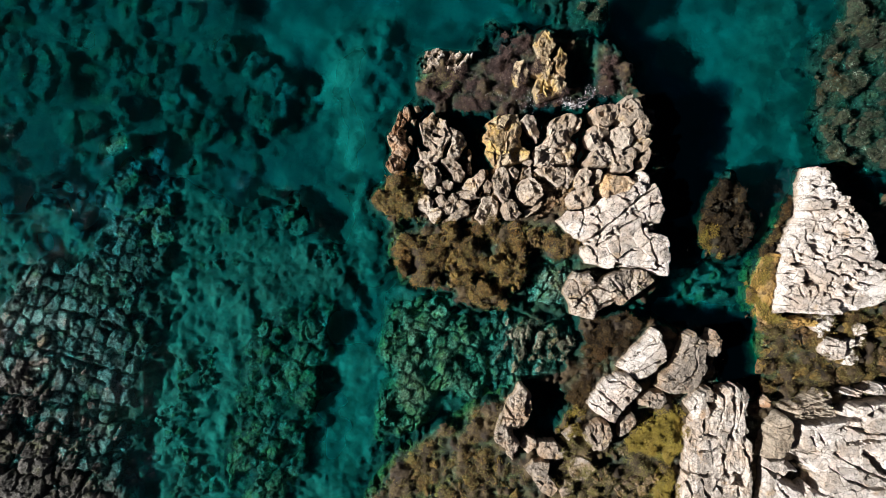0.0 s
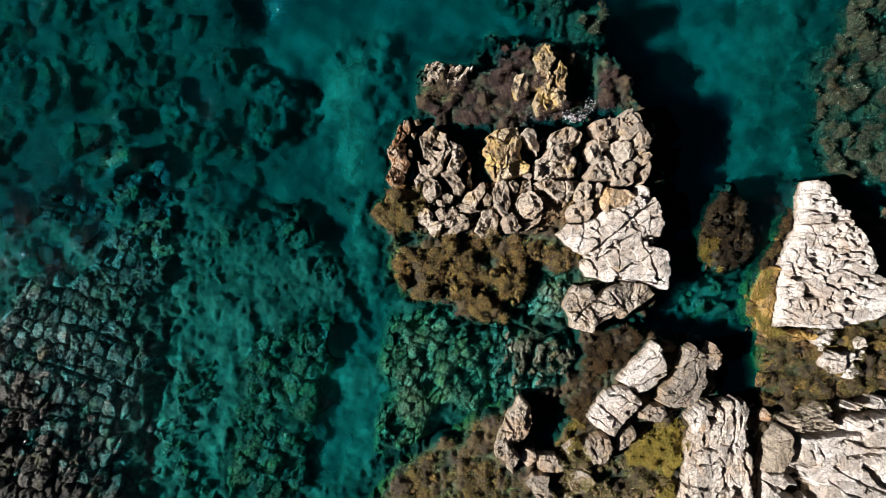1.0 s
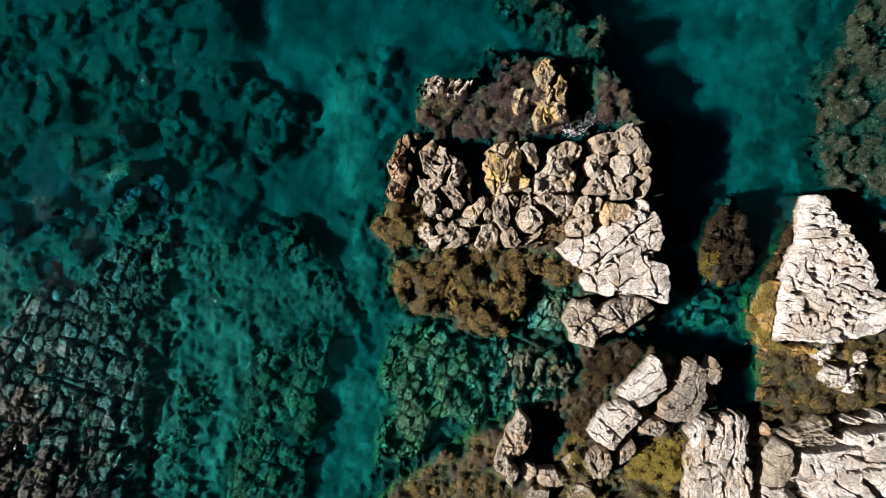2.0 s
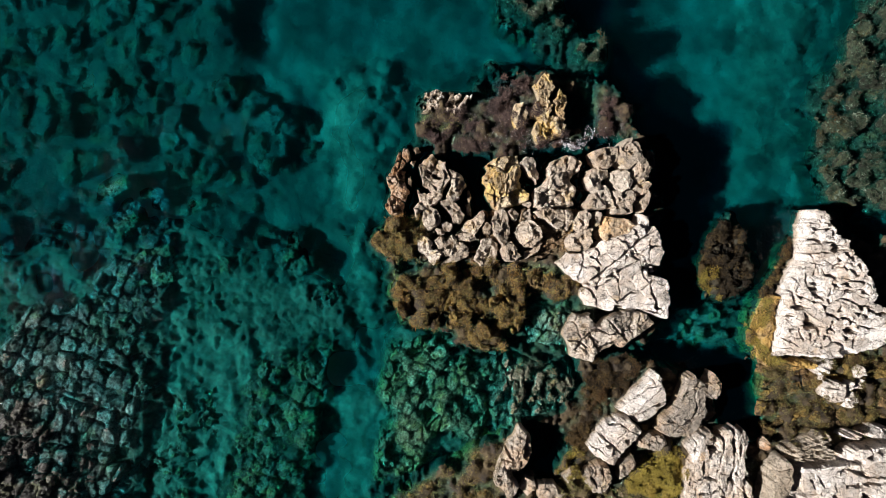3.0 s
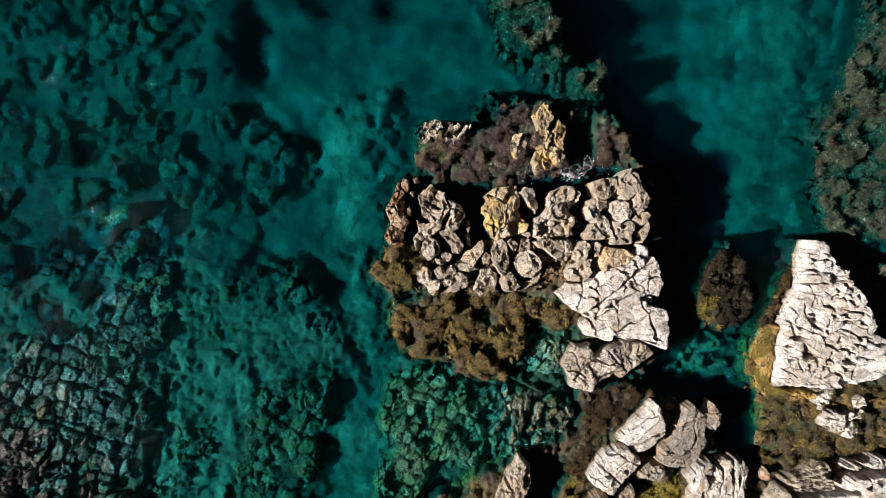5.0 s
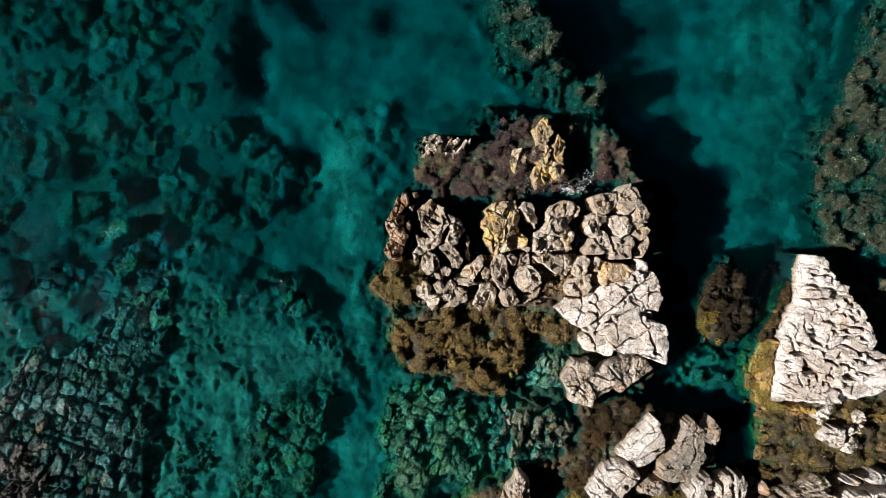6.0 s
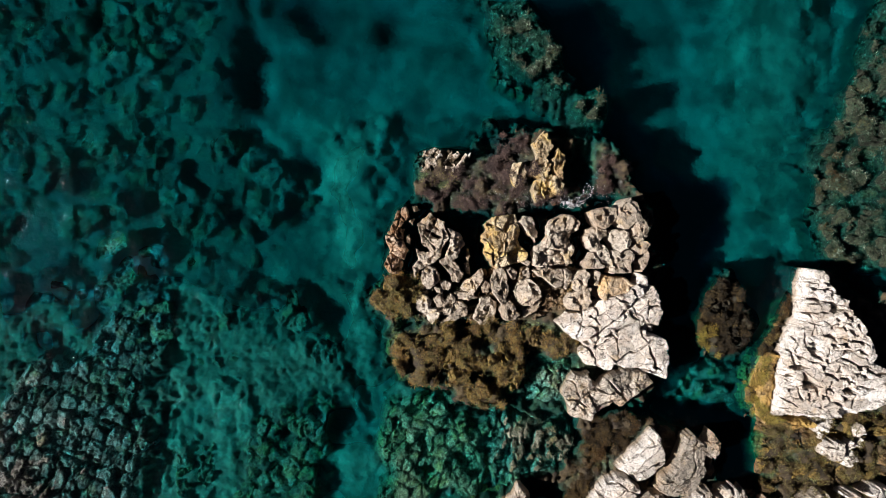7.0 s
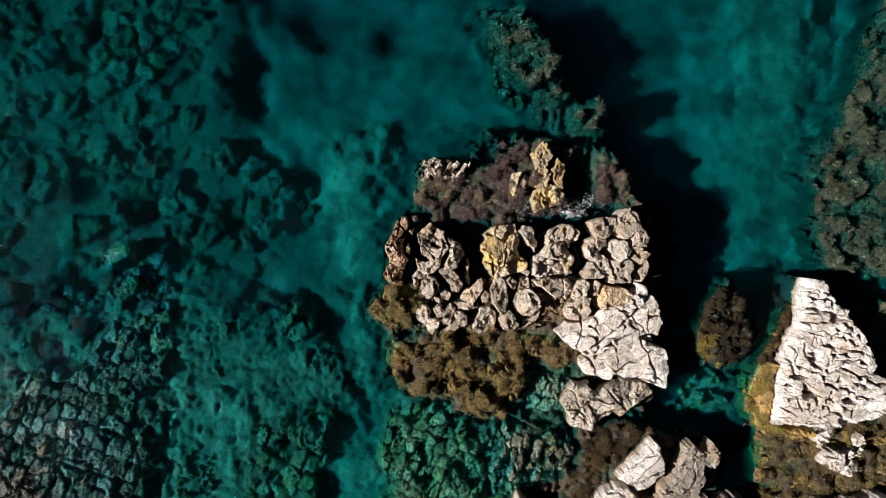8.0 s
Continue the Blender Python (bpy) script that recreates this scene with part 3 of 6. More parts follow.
    raise_relief(points[keep.reshape(-1)])
    thing = root(name, (cx, cy, base), label, category)
    for which in np.unique(piece).tolist():
        a = corner[piece == which]
        what = "flank" if share[which] > 0.5 else "block"
        faces = np.stack([a, a + 1, a + w + 1, a + w], -1)
        used, back = np.unique(faces, return_inverse=True)
        centre = points[used].mean(0) * (1, 1, 0)
        mesh = mesh_of(what, (points[used] - centre).tolist(), back.reshape(-1, 4).tolist(), mat)
        mesh.polygons.foreach_set("use_smooth", [z < 0.2] * len(mesh.polygons))
        part(what, mesh, thing, centre)
    return thing


# the broken stack in the middle
KNOBBLY = dict(uneven=0.09, lean=0.26, gap=0.045, sink=0.5, fine=0.15, rough=0.05, power=2.0, worn=0.05, spread=0.1, rim=0.08, crumble=0.03, chip=0.42, grain=0.6)
LEFT_COLUMN = [(-2.38, 7.57), (-1.89, 7.75), (-1.82, 7.26), (-2.01, 6.51), (-2.03, 5.82), (-1.85, 5.40), (-2.10, 4.72), (-2.25, 4.10), (-2.87, 4.21), (-3.05, 4.61), (-2.81, 5.34), (-2.96, 6.04), (-2.65, 6.87)]
LEFT_DENTS = [(-2.04, 6.68, 0.15, 0.3), (-2.20, 5.92, 0.12, 0.2), (-2.47, 5.46, 0.15, 0.2), (-2.62, 4.76, 0.15, 0.2), (-2.38, 4.36, 0.12, 0.2), (-2.32, 6.29, 0.12, 0.2)]
outcrop("rock_column", LEFT_COLUMN, 0.6, M_RUST, "narrow tan limestone column with a rusty weathered edge", 0.8, 80, 1.4, uneven=0.2, lean=0.4, gap=0.07, sink=0.35, rough=0.1, pits=0.35, power=2.0, worn=0.25, seed=160, spread=0.12, rim=0.14, chip=0.45, dents=LEFT_DENTS, fine=0.25, grain=0.45)
outcrop("rock_chip", None, 0.35, M_GREY, "small broken chips of pale limestone in a dark cleft", 0.4, cells=[[(-1.57, 7.83), (-1.35, 7.86), (-1.27, 7.59), (-1.49, 7.52)], [(-1.72, 6.97), (-1.50, 7.03), (-1.58, 6.80)], [(-1.81, 6.23), (-1.67, 6.02), (-1.71, 5.77), (-1.87, 5.87)], [(1.30, 4.61), (1.47, 4.64), (1.57, 4.02), (1.37, 4.19)], [(1.39, 5.41), (1.50, 5.40), (1.54, 4.76), (1.43, 4.75)]], seed=165, uneven=0.1, lean=0.4, rough=0.15, spread=0.12, rim=0.12, chip=0.8, crumble=0.05)
RIB_BLOCKS = [[(-1.21, 6.82), (-0.91, 7.13), (-0.55, 7.34), (-0.33, 7.07), (0.12, 6.97), (0.24, 6.46), (0.36, 6.01), (0.09, 5.59), (-0.06, 5.21), (-0.49, 5.30), (-0.91, 5.64), (-1.09, 6.10)], [(-1.33, 5.43), (-0.88, 5.16), (-0.36, 5.43), (-0.03, 5.12), (-0.18, 4.88), (-0.58, 4.63), (-0.98, 4.42), (-1.29, 4.26), (-1.43, 3.91), (-1.49, 4.43), (-1.18, 4.82)], [(0.42, 6.58), (0.67, 6.37), (1.06, 6.22), (1.21, 5.73), (1.03, 5.43), (0.88, 5.06), (0.49, 4.81), (0.30, 5.06), (0.39, 5.43), (0.55, 5.81)]]
RIB_BLOCKS += [[(-0.06, 4.79), (0.33, 5.00), (0.67, 4.82), (0.88, 4.52), (1.15, 4.12), (0.97, 3.70), (0.64, 3.68), (0.49, 4.08), (0.28, 4.32)], [(-0.97, 4.22), (-0.67, 4.52), (-0.33, 4.37), (-0.15, 4.03), (-0.12, 3.74), (-0.40, 3.50), (-0.73, 3.35), (-1.00, 3.61), (-1.06, 3.91)], [(-0.03, 3.61), (0.27, 3.76), (0.52, 3.55), (0.39, 3.25), (0.06, 3.31)]]
RIB_DENTS = [(-0.55, 6.64, 0.15, 0.4), (-0.36, 6.22, 0.18, 0.4), (-0.79, 6.31, 0.15, 0.3), (-0.91, 5.55, 0.21, 0.4), (-0.12, 6.58, 0.09, 0.2), (-0.42, 6.97, 0.09, 0.3), (0.79, 5.85, 0.12, 0.2), (0.58, 5.25, 0.12, 0.2), (0.85, 5.43, 0.09, 0.2), (-0.61, 4.85, 0.12, 0.2), (-1.03, 4.64, 0.09, 0.2), (-0.30, 3.91, 0.12, 0.4), (-0.58, 4.28, 0.09, 0.2), (0.67, 4.28, 0.09, 0.2)]
RIB_CLEFTS = [(0.12, 0.5, [(-0.82, 6.46), (-0.49, 6.28), (-0.03, 6.06)]), (0.1, 0.45, [(-0.24, 7.13), (-0.36, 6.76), (-0.18, 6.46)]), (0.09, 0.4, [(-0.97, 6.16), (-0.61, 5.88), (-0.36, 5.55)]), (0.08, 0.35, [(0.49, 6.10), (0.85, 5.97), (1.09, 5.79)])]
outcrop("rock_column", None, 0.75, M_TAN, "pitted tan limestone rib beside a deep dark cleft", 0.85, 70, 1.4, cells=RIB_BLOCKS, dents=RIB_DENTS, clefts=RIB_CLEFTS, pits=0.20, seed=220, **KNOBBLY)
YELLOW = [(2.36, 6.85), (2.85, 7.18), (3.51, 7.30), (4.03, 7.33), (4.09, 6.84), (4.30, 6.39), (4.09, 5.93), (4.30, 5.54), (4.60, 5.33), (4.69, 4.94), (4.42, 4.73), (3.96, 4.69), (3.53, 4.59), (3.15, 4.49), (2.95, 4.39), (2.73, 4.64), (2.55, 4.88), (2.36, 5.19), (2.46, 5.62), (2.21, 5.87), (2.25, 6.12), (2.45, 6.45)]
YELLOW_CLEFTS = [(0.09, 0.5, [(2.88, 4.39), (2.79, 5.24), (2.57, 5.78), (2.42, 5.96)]), (0.08, 0.45, [(3.48, 6.51), (3.51, 5.63), (3.39, 5.12), (2.91, 4.75)]), (0.06, 0.3, [(3.51, 7.15), (3.66, 6.63), (3.51, 6.33)]), (0.06, 0.3, [(3.88, 5.78), (4.12, 5.42), (4.30, 5.24)])]
outcrop("rock_slab", YELLOW, 0.85, M_OCHRE, "tan limestone slab with bright ochre lichen on top", 1.3, 70, 1.4, uneven=0.12, lean=0.3, gap=0.06, sink=0.25, fine=0.2, rough=0.06, pits=0.12, power=2.0, worn=0.2, seed=280, spread=0.1, rim=0.14, chip=0.4, clefts=YELLOW_CLEFTS, crumble=0.2, grain=0.6)
CHIPS = [[(4.26, 6.93), (4.55, 7.16), (4.91, 7.13), (5.06, 6.70), (5.19, 6.28), (5.17, 6.05), (4.97, 6.19), (5.11, 5.84), (4.78, 6.16), (4.54, 6.44)], [(4.35, 4.75), (4.61, 4.91), (4.85, 4.70), (4.70, 4.51)], [(3.62, 4.32), (3.88, 4.43), (4.09, 4.15), (3.94, 3.82), (3.74, 3.92)], [(4.42, 4.17), (4.67, 4.37), (4.82, 3.97), (4.67, 3.70), (4.48, 3.92)]]
outcrop("rock_slab", None, 0.75, M_TAN, "small tan limestone block in a dark cleft", 0.7, cells=CHIPS, pits=0.17, seed=340, **KNOBBLY)
MIDDLE = [(5.65, 6.69), (5.85, 6.97), (6.19, 7.18), (6.64, 7.30), (7.12, 7.24), (7.36, 6.88), (7.36, 6.46), (7.03, 6.25), (6.88, 5.89), (7.12, 5.50), (7.06, 5.14), (6.88, 4.96), (7.06, 4.57), (6.76, 4.46), (6.23, 4.54), (5.77, 4.47), (5.28, 4.49), (4.95, 4.58), (4.92, 5.17), (5.09, 5.55), (5.51, 5.78), (5.75, 6.14)]
MIDDLE_DENTS = [(6.25, 5.38, 0.15, 0.4), (6.43, 5.53, 0.12, 0.3), (5.95, 4.75, 0.15, 0.2), (6.79, 6.58, 0.12, 0.2), (6.55, 6.94, 0.12, 0.2), (6.01, 6.40, 0.12, 0.2), (6.73, 5.38, 0.12, 0.2), (5.35, 5.14, 0.15, 0.2), (5.65, 5.38, 0.12, 0.2), (6.49, 6.04, 0.12, 0.2), (7.15, 6.76, 0.12, 0.2)]
MIDDLE_CLEFTS = [(0.07, 0.35, [(6.04, 7.06), (6.13, 6.49), (5.83, 6.04), (5.74, 5.50)]), (0.06, 0.3, [(6.67, 7.15), (6.61, 6.49), (6.79, 5.89)]), (0.07, 0.35, [(5.35, 4.60), (5.65, 5.14), (6.19, 5.26)])]
outcrop("rock_column", MIDDLE, 1.1, M_TAN, "rounded tan limestone column with lichen stains", 1.2, 70, 1.3, uneven=0.15, lean=0.35, gap=0.06, sink=0.25, fine=0.2, rough=0.06, pits=0.15, power=2.0, worn=0.3, seed=400, spread=0.1, rim=0.16, chip=0.42, dents=MIDDLE_DENTS, clefts=MIDDLE_CLEFTS, grain=0.6)
RIGHT_TOP = [[(7.97, 7.41), (8.32, 7.46), (8.76, 7.58), (9.18, 7.52), (9.24, 7.08), (8.94, 6.66), (8.67, 6.55), (8.32, 6.71), (8.05, 6.98)], [(9.43, 7.75), (9.67, 8.01), (9.95, 8.08), (10.27, 7.87), (10.42, 7.43), (10.51, 7.10), (10.18, 6.81), (9.80, 6.57), (9.61, 6.59), (9.34, 6.86), (9.31, 7.22)], [(10.24, 6.81), (10.54, 7.02), (10.81, 6.72), (11.01, 6.54), (10.92, 6.19), (10.72, 5.95), (10.34, 5.77), (10.15, 5.99), (10.09, 6.44)], [(8.98, 6.26), (9.21, 6.42), (9.59, 6.42), (9.92, 6.31), (9.98, 5.80), (9.86, 5.45), (9.46, 5.30), (9.16, 5.54), (8.95, 5.87)]]
RIGHT_LOW = [[(7.84, 6.44), (8.26, 6.59), (8.76, 6.47), (8.82, 6.18), (8.46, 6.00), (8.35, 5.67), (8.49, 5.58), (8.20, 5.35), (7.93, 5.47), (7.72, 5.89), (7.81, 6.28)], [(8.26, 5.29), (8.56, 5.61), (8.82, 5.44), (8.94, 4.93), (9.12, 4.46), (8.88, 4.50), (8.47, 4.87)], [(7.66, 4.66), (8.05, 5.17), (8.43, 4.63), (8.67, 4.43), (7.65, 4.45)], [(9.12, 5.32), (9.44, 5.17), (9.98, 5.41), (10.19, 5.08), (10.01, 4.63), (9.95, 4.22), (9.40, 4.16), (9.01, 4.21), (9.31, 4.54), (9.22, 4.99)], [(10.12, 5.53), (10.45, 5.72), (10.84, 5.82), (11.02, 5.67), (10.90, 5.32), (10.60, 5.18), (10.33, 5.35)], [(10.66, 4.51), (10.54, 4.84), (10.84, 5.07), (10.90, 5.29), (10.84, 4.60), (10.57, 4.22)]]
RIGHT_DENTS = [(8.70, 7.28, 0.12, 0.2), (8.35, 7.05, 0.12, 0.2), (9.95, 7.37, 0.12, 0.2), (9.71, 7.58, 0.09, 0.2), (10.48, 6.48, 0.09, 0.2), (10.36, 6.19, 0.09, 0.2), (8.11, 5.95, 0.12, 0.3), (7.99, 5.60, 0.09, 0.2), (9.30, 4.53, 0.12, 0.4), (9.71, 4.32, 0.12, 0.4), (9.35, 4.91, 0.09, 0.2), (9.65, 5.06, 0.09, 0.2), (8.53, 5.18, 0.09, 0.2)]
outcrop("rock_column", None, 1.5, M_TAN, "blocky tan limestone column split by dark joints", 0.9, cells=RIGHT_TOP, dents=RIGHT_DENTS, pits=0.06, seed=460, **KNOBBLY)
outcrop("rock_column", None, 1.35, M_TAN, "broken foot of a blocky tan limestone column", 0.9, cells=RIGHT_LOW, dents=RIGHT_DENTS, pits=0.10, seed=466, **KNOBBLY)
ROW_BLOCKS = [[(1.10, 3.37), (1.40, 3.80), (1.79, 3.95), (2.07, 4.23), (2.21, 4.31), (2.24, 3.79), (2.00, 3.37), (1.76, 3.03), (1.41, 3.12)], [(2.88, 4.32), (3.15, 4.49), (3.40, 4.28), (3.55, 3.82), (3.58, 3.21), (3.49, 2.70), (3.28, 2.43), (3.07, 2.79), (2.82, 3.16), (2.73, 3.71)], [(3.92, 3.10), (4.11, 3.53), (4.33, 3.72), (4.67, 3.76), (5.00, 3.61), (5.25, 3.31), (5.31, 2.91), (5.03, 2.67), (4.85, 2.37), (4.43, 2.37), (4.11, 2.58)]]
ROW_BLOCKS += [[(3.16, 2.24), (3.40, 2.48), (3.67, 2.64), (3.94, 2.40), (4.03, 2.09), (4.18, 1.88), (3.88, 1.67), (3.58, 1.58), (3.31, 1.78)], [(2.24, 3.40), (2.43, 3.70), (2.64, 3.49), (2.58, 3.09), (2.33, 3.13)], [(0.77, 3.00), (1.15, 3.15), (1.70, 3.00), (1.91, 2.76), (1.46, 2.67), (0.97, 2.74)]]
ROW_BLOCKS_LOW = [[(-1.43, 2.71), (-1.16, 2.93), (-0.80, 2.86), (-0.55, 2.62), (-0.71, 2.37), (-0.52, 2.19), (-0.15, 2.13), (-0.12, 1.80), (-0.49, 1.46), (-0.73, 1.65), (-0.98, 1.98), (-1.28, 2.29)], [(-0.37, 2.71), (-0.12, 2.90), (0.15, 2.68), (0.12, 2.29), (-0.06, 2.01), (-0.24, 2.29)], [(0.22, 2.62), (0.49, 2.98), (0.70, 2.77), (0.67, 2.29), (0.49, 1.95), (0.18, 1.89), (0.06, 2.11)], [(0.83, 2.56), (1.16, 2.56), (1.37, 2.29), (1.37, 1.92), (0.94, 1.71), (0.43, 1.58), (0.03, 1.48), (0.68, 2.06)]]
ROW_BLOCKS_LOW += [[(2.00, 2.34), (2.28, 2.77), (2.56, 2.86), (2.89, 2.53), (2.96, 2.10), (2.83, 1.58), (2.50, 1.34), (2.07, 1.37), (1.79, 1.73)], [(4.47, 2.13), (4.87, 2.25), (5.26, 2.74), (5.39, 2.59), (5.15, 2.19), (4.81, 1.95), (4.52, 1.83)], [(-0.30, 3.38), (0.06, 3.29), (0.03, 3.07), (-0.27, 3.11)]]
ROW_DENTS = [(4.90, 3.50, 0.14, 0.4), (5.08, 3.12, 0.11, 0.3), (3.09, 3.67, 0.12, 0.2), (3.21, 3.06, 0.12, 0.2), (3.67, 2.09, 0.12, 0.2), (1.64, 3.61, 0.12, 0.2), (-0.97, 2.46, 0.12, 0.2), (2.49, 2.09, 0.15, 0.3), (2.30, 1.70, 0.15, 0.2), (0.36, 2.40, 0.09, 0.2)]
outcrop("rock_row", None, 0.78, M_TAN, "row of loose tan limestone blocks between dark gaps", 0.9, gx=0.05, cells=ROW_BLOCKS, dents=ROW_DENTS, pits=0.11, seed=520, **KNOBBLY)
outcrop("rock_row", None, 0.6, M_TAN, "low row of pale broken limestone blocks above brown weed", 0.8, cells=ROW_BLOCKS_LOW, dents=ROW_DENTS, pits=0.17, seed=526, **KNOBBLY)
BENCH_BLOCKS = [[(5.06, 4.25), (5.34, 4.41), (5.88, 4.38), (6.39, 4.29), (6.45, 3.93), (6.39, 3.45), (6.15, 3.38), (5.88, 3.64), (5.58, 3.88), (5.22, 4.06)], [(6.55, 4.25), (6.72, 4.38), (6.96, 4.08), (6.87, 3.63), (6.66, 3.30), (6.58, 3.67)], [(7.01, 3.70), (7.39, 4.21), (7.68, 4.32), (7.89, 4.08), (7.71, 3.69), (7.65, 3.30), (7.33, 3.22), (7.10, 3.40)], [(6.61, 2.67), (6.90, 3.12), (7.40, 3.19), (7.95, 3.30), (7.77, 2.88), (7.95, 2.67), (7.71, 2.28), (7.26, 2.22), (6.86, 2.24)], [(8.13, 3.94), (8.32, 4.22), (8.46, 4.08), (8.31, 3.63), (8.22, 3.49)]]
BENCH_DENTS = [(5.73, 4.17, 0.12, 0.2), (6.03, 3.78, 0.15, 0.2), (5.52, 4.17, 0.09, 0.2), (7.38, 3.69, 0.12, 0.2), (7.14, 2.67, 0.15, 0.2), (7.50, 2.88, 0.12, 0.2)]
outcrop("rock_row", None, 1.1, M_TAN, "tan limestone blocks on a narrow ledge", 0.9, cells=BENCH_BLOCKS, dents=BENCH_DENTS, pits=0.11, seed=580, **KNOBBLY)
FILL = [(-2.88, 4.32), (-1.29, 3.77), (1.47, 4.08), (2.33, 4.38), (4.94, 4.63), (7.85, 4.51), (8.52, 3.40), (6.99, 2.05), (5.46, 1.81), (4.78, 1.44), (2.94, 1.44), (-1.35, 1.44), (-1.56, 3.25)]
outcrop("rubble_bed", FILL, 0.26, M_RUBBLE, "brown broken limestone packed between larger blocks", 0.6, 20, 1.2, gx=0.05, uneven=0.2, lean=0.6, gap=0.12, sink=0.4, rough=0.3, pits=1.0, power=2.0, seed=640, drop=0.12, chip=0.6)
CAP = [(8.40, 3.48), (8.64, 3.90), (8.85, 4.04), (9.39, 3.98), (9.92, 3.86), (10.19, 3.53), (9.95, 3.15), (9.53, 2.97), (9.15, 2.91), (8.67, 2.67), (8.31, 2.85), (8.31, 3.18)]
outcrop("rock_slab", CAP, 1.42, M_CAP, "orange-tinged limestone cap at the head of a white slope", 1.3, 20, 1.3, uneven=0.05, lean=0.2, gap=0.03, sink=0.15, rough=0.07, worn=0.1, seed=700, spread=0.08, rim=0.12, chip=0.16, gx=0.03)
SLOPE = [(6.14, 1.53), (6.48, 1.80), (6.70, 2.12), (7.52, 2.10), (7.98, 2.26), (8.42, 2.72), (8.78, 2.83), (9.29, 2.95), (9.82, 3.14), (10.30, 3.61), (10.45, 4.10), (10.61, 4.11), (10.94, 3.90), (10.94, 3.22), (11.20, 3.49), (11.41, 3.16), (11.59, 2.71), (11.71, 2.06), (11.56, 1.70), (11.47, 1.22), (11.23, 0.86), (11.59, 0.77), (11.95, 0.63), (12.01, 0.03), (12.13, -0.45), (11.92, -0.86), (12.04, -1.22), (11.80, -1.46), (11.45, -1.28), (10.61, -0.98), (9.86, -0.98), (9.36, -0.86), (8.88, -1.07), (8.16, -0.86), (7.66, -0.75), (7.47, -0.34), (7.34, 0.03), (7.67, 0.31), (7.12, 0.63), (6.66, 1.00)]
SLOPE_CLEFTS = [(0.11, 0.7, [(7.51, 0.30), (8.67, 1.16), (9.42, 1.88), (10.07, 2.44), (10.91, 3.01), (11.38, 3.28)]), (0.1, 0.7, [(7.21, 0.51), (7.93, 0.03), (8.22, -0.57), (8.52, -1.10)]), (0.07, 0.5, [(8.22, 0.21), (9.12, 0.74), (9.45, 1.22), (10.31, 1.58)]), (0.12, 0.7, [(6.53, 2.23), (7.45, 2.03), (7.51, 1.52), (7.18, 0.86), (7.33, 0.45)]), (0.1, 0.6, [(7.48, 2.03), (8.16, 2.65)]), (0.08, 0.5, [(7.93, 1.85), (8.28, 1.64), (8.40, 1.46)]), (0.12, 0.6, [(9.24, 2.83), (9.53, 2.65), (9.89, 2.62)]), (0.1, 0.6, [(10.04, 1.91), (10.43, 1.67), (10.61, 0.86), (10.91, 0.42)])]
SLOPE_CLEFTS += [(0.09, 0.6, [(9.30, -0.51), (10.31, 0.00), (10.91, 0.42), (11.20, 0.63)]), (0.07, 0.5, [(10.13, 2.35), (10.73, 1.64)]), (0.08, 0.5, [(10.49, 2.06), (10.96, 2.35), (11.65, 2.53)]), (0.07, 0.5, [(10.96, 2.71), (10.91, 2.06), (10.96, 1.46)]), (0.1, 0.6, [(10.96, 0.39), (11.20, -0.42), (11.38, -1.04)]), (0.12, 0.7, [(10.67, 1.28), (11.20, 1.40), (11.56, 1.28)]), (0.07, 0.45, [(8.97, 1.10), (9.36, 0.63), (9.36, -0.33)]), (0.07, 0.45, [(8.28, 1.28), (8.40, 0.80), (8.22, 0.27)]), (0.12, 0.6, [(8.76, 0.80), (9.12, 0.98)]), (0.1, 0.6, [(9.36, -0.86), (10.31, -0.95), (11.38, -1.10)]), (0.06, 0.4, [(9.71, 1.58), (9.77, 1.88), (9.65, 2.23)]), (0.1, 0.6, [(10.13, 3.31), (10.37, 2.86), (10.25, 2.53)])]
SLOPE_DENTS = [(8.22, 1.70, 0.12, 0.5), (8.97, 0.86, 0.15, 0.6), (9.36, -0.95, 0.21, 0.7), (11.08, 1.07, 0.21, 0.8), (11.29, 1.28, 0.18, 0.7), (10.85, 3.31, 0.12, 0.5), (11.56, -0.86, 0.12, 0.5), (9.00, 2.35, 0.06, 0.3)]
outcrop("rock_slope", SLOPE, 1.25, M_WHITE, "bright white limestone slope cut by a net of joints", 0.95, 38, 1.5, gx=0.09, gy=0.02, uneven=0.06, lean=0.16, gap=0.035, sink=0.14, fine=0.22, rough=0.035, jitter=0.32, worn=0.05, seed=760, spread=0.04, rim=0.1, bent=0.15, power=4.0, chip=0.13, clefts=SLOPE_CLEFTS, dents=SLOPE_DENTS, crumble=0.15, step=0.028)
FOOT = [(6.77, -1.97), (7.20, -1.32), (7.72, -1.17), (7.96, -1.11), (8.08, -1.50), (8.44, -1.84), (8.74, -1.51), (9.04, -1.32), (9.55, -1.20), (10.09, -1.10), (10.62, -1.18), (11.02, -1.29), (11.32, -1.71), (10.99, -2.10), (10.39, -2.46), (9.94, -2.76), (9.61, -3.00), (9.34, -2.82), (8.74, -3.15), (8.29, -3.36), (7.99, -3.66), (7.39, -3.60), (7.05, -3.56), (6.92, -3.02), (6.61, -2.43)]
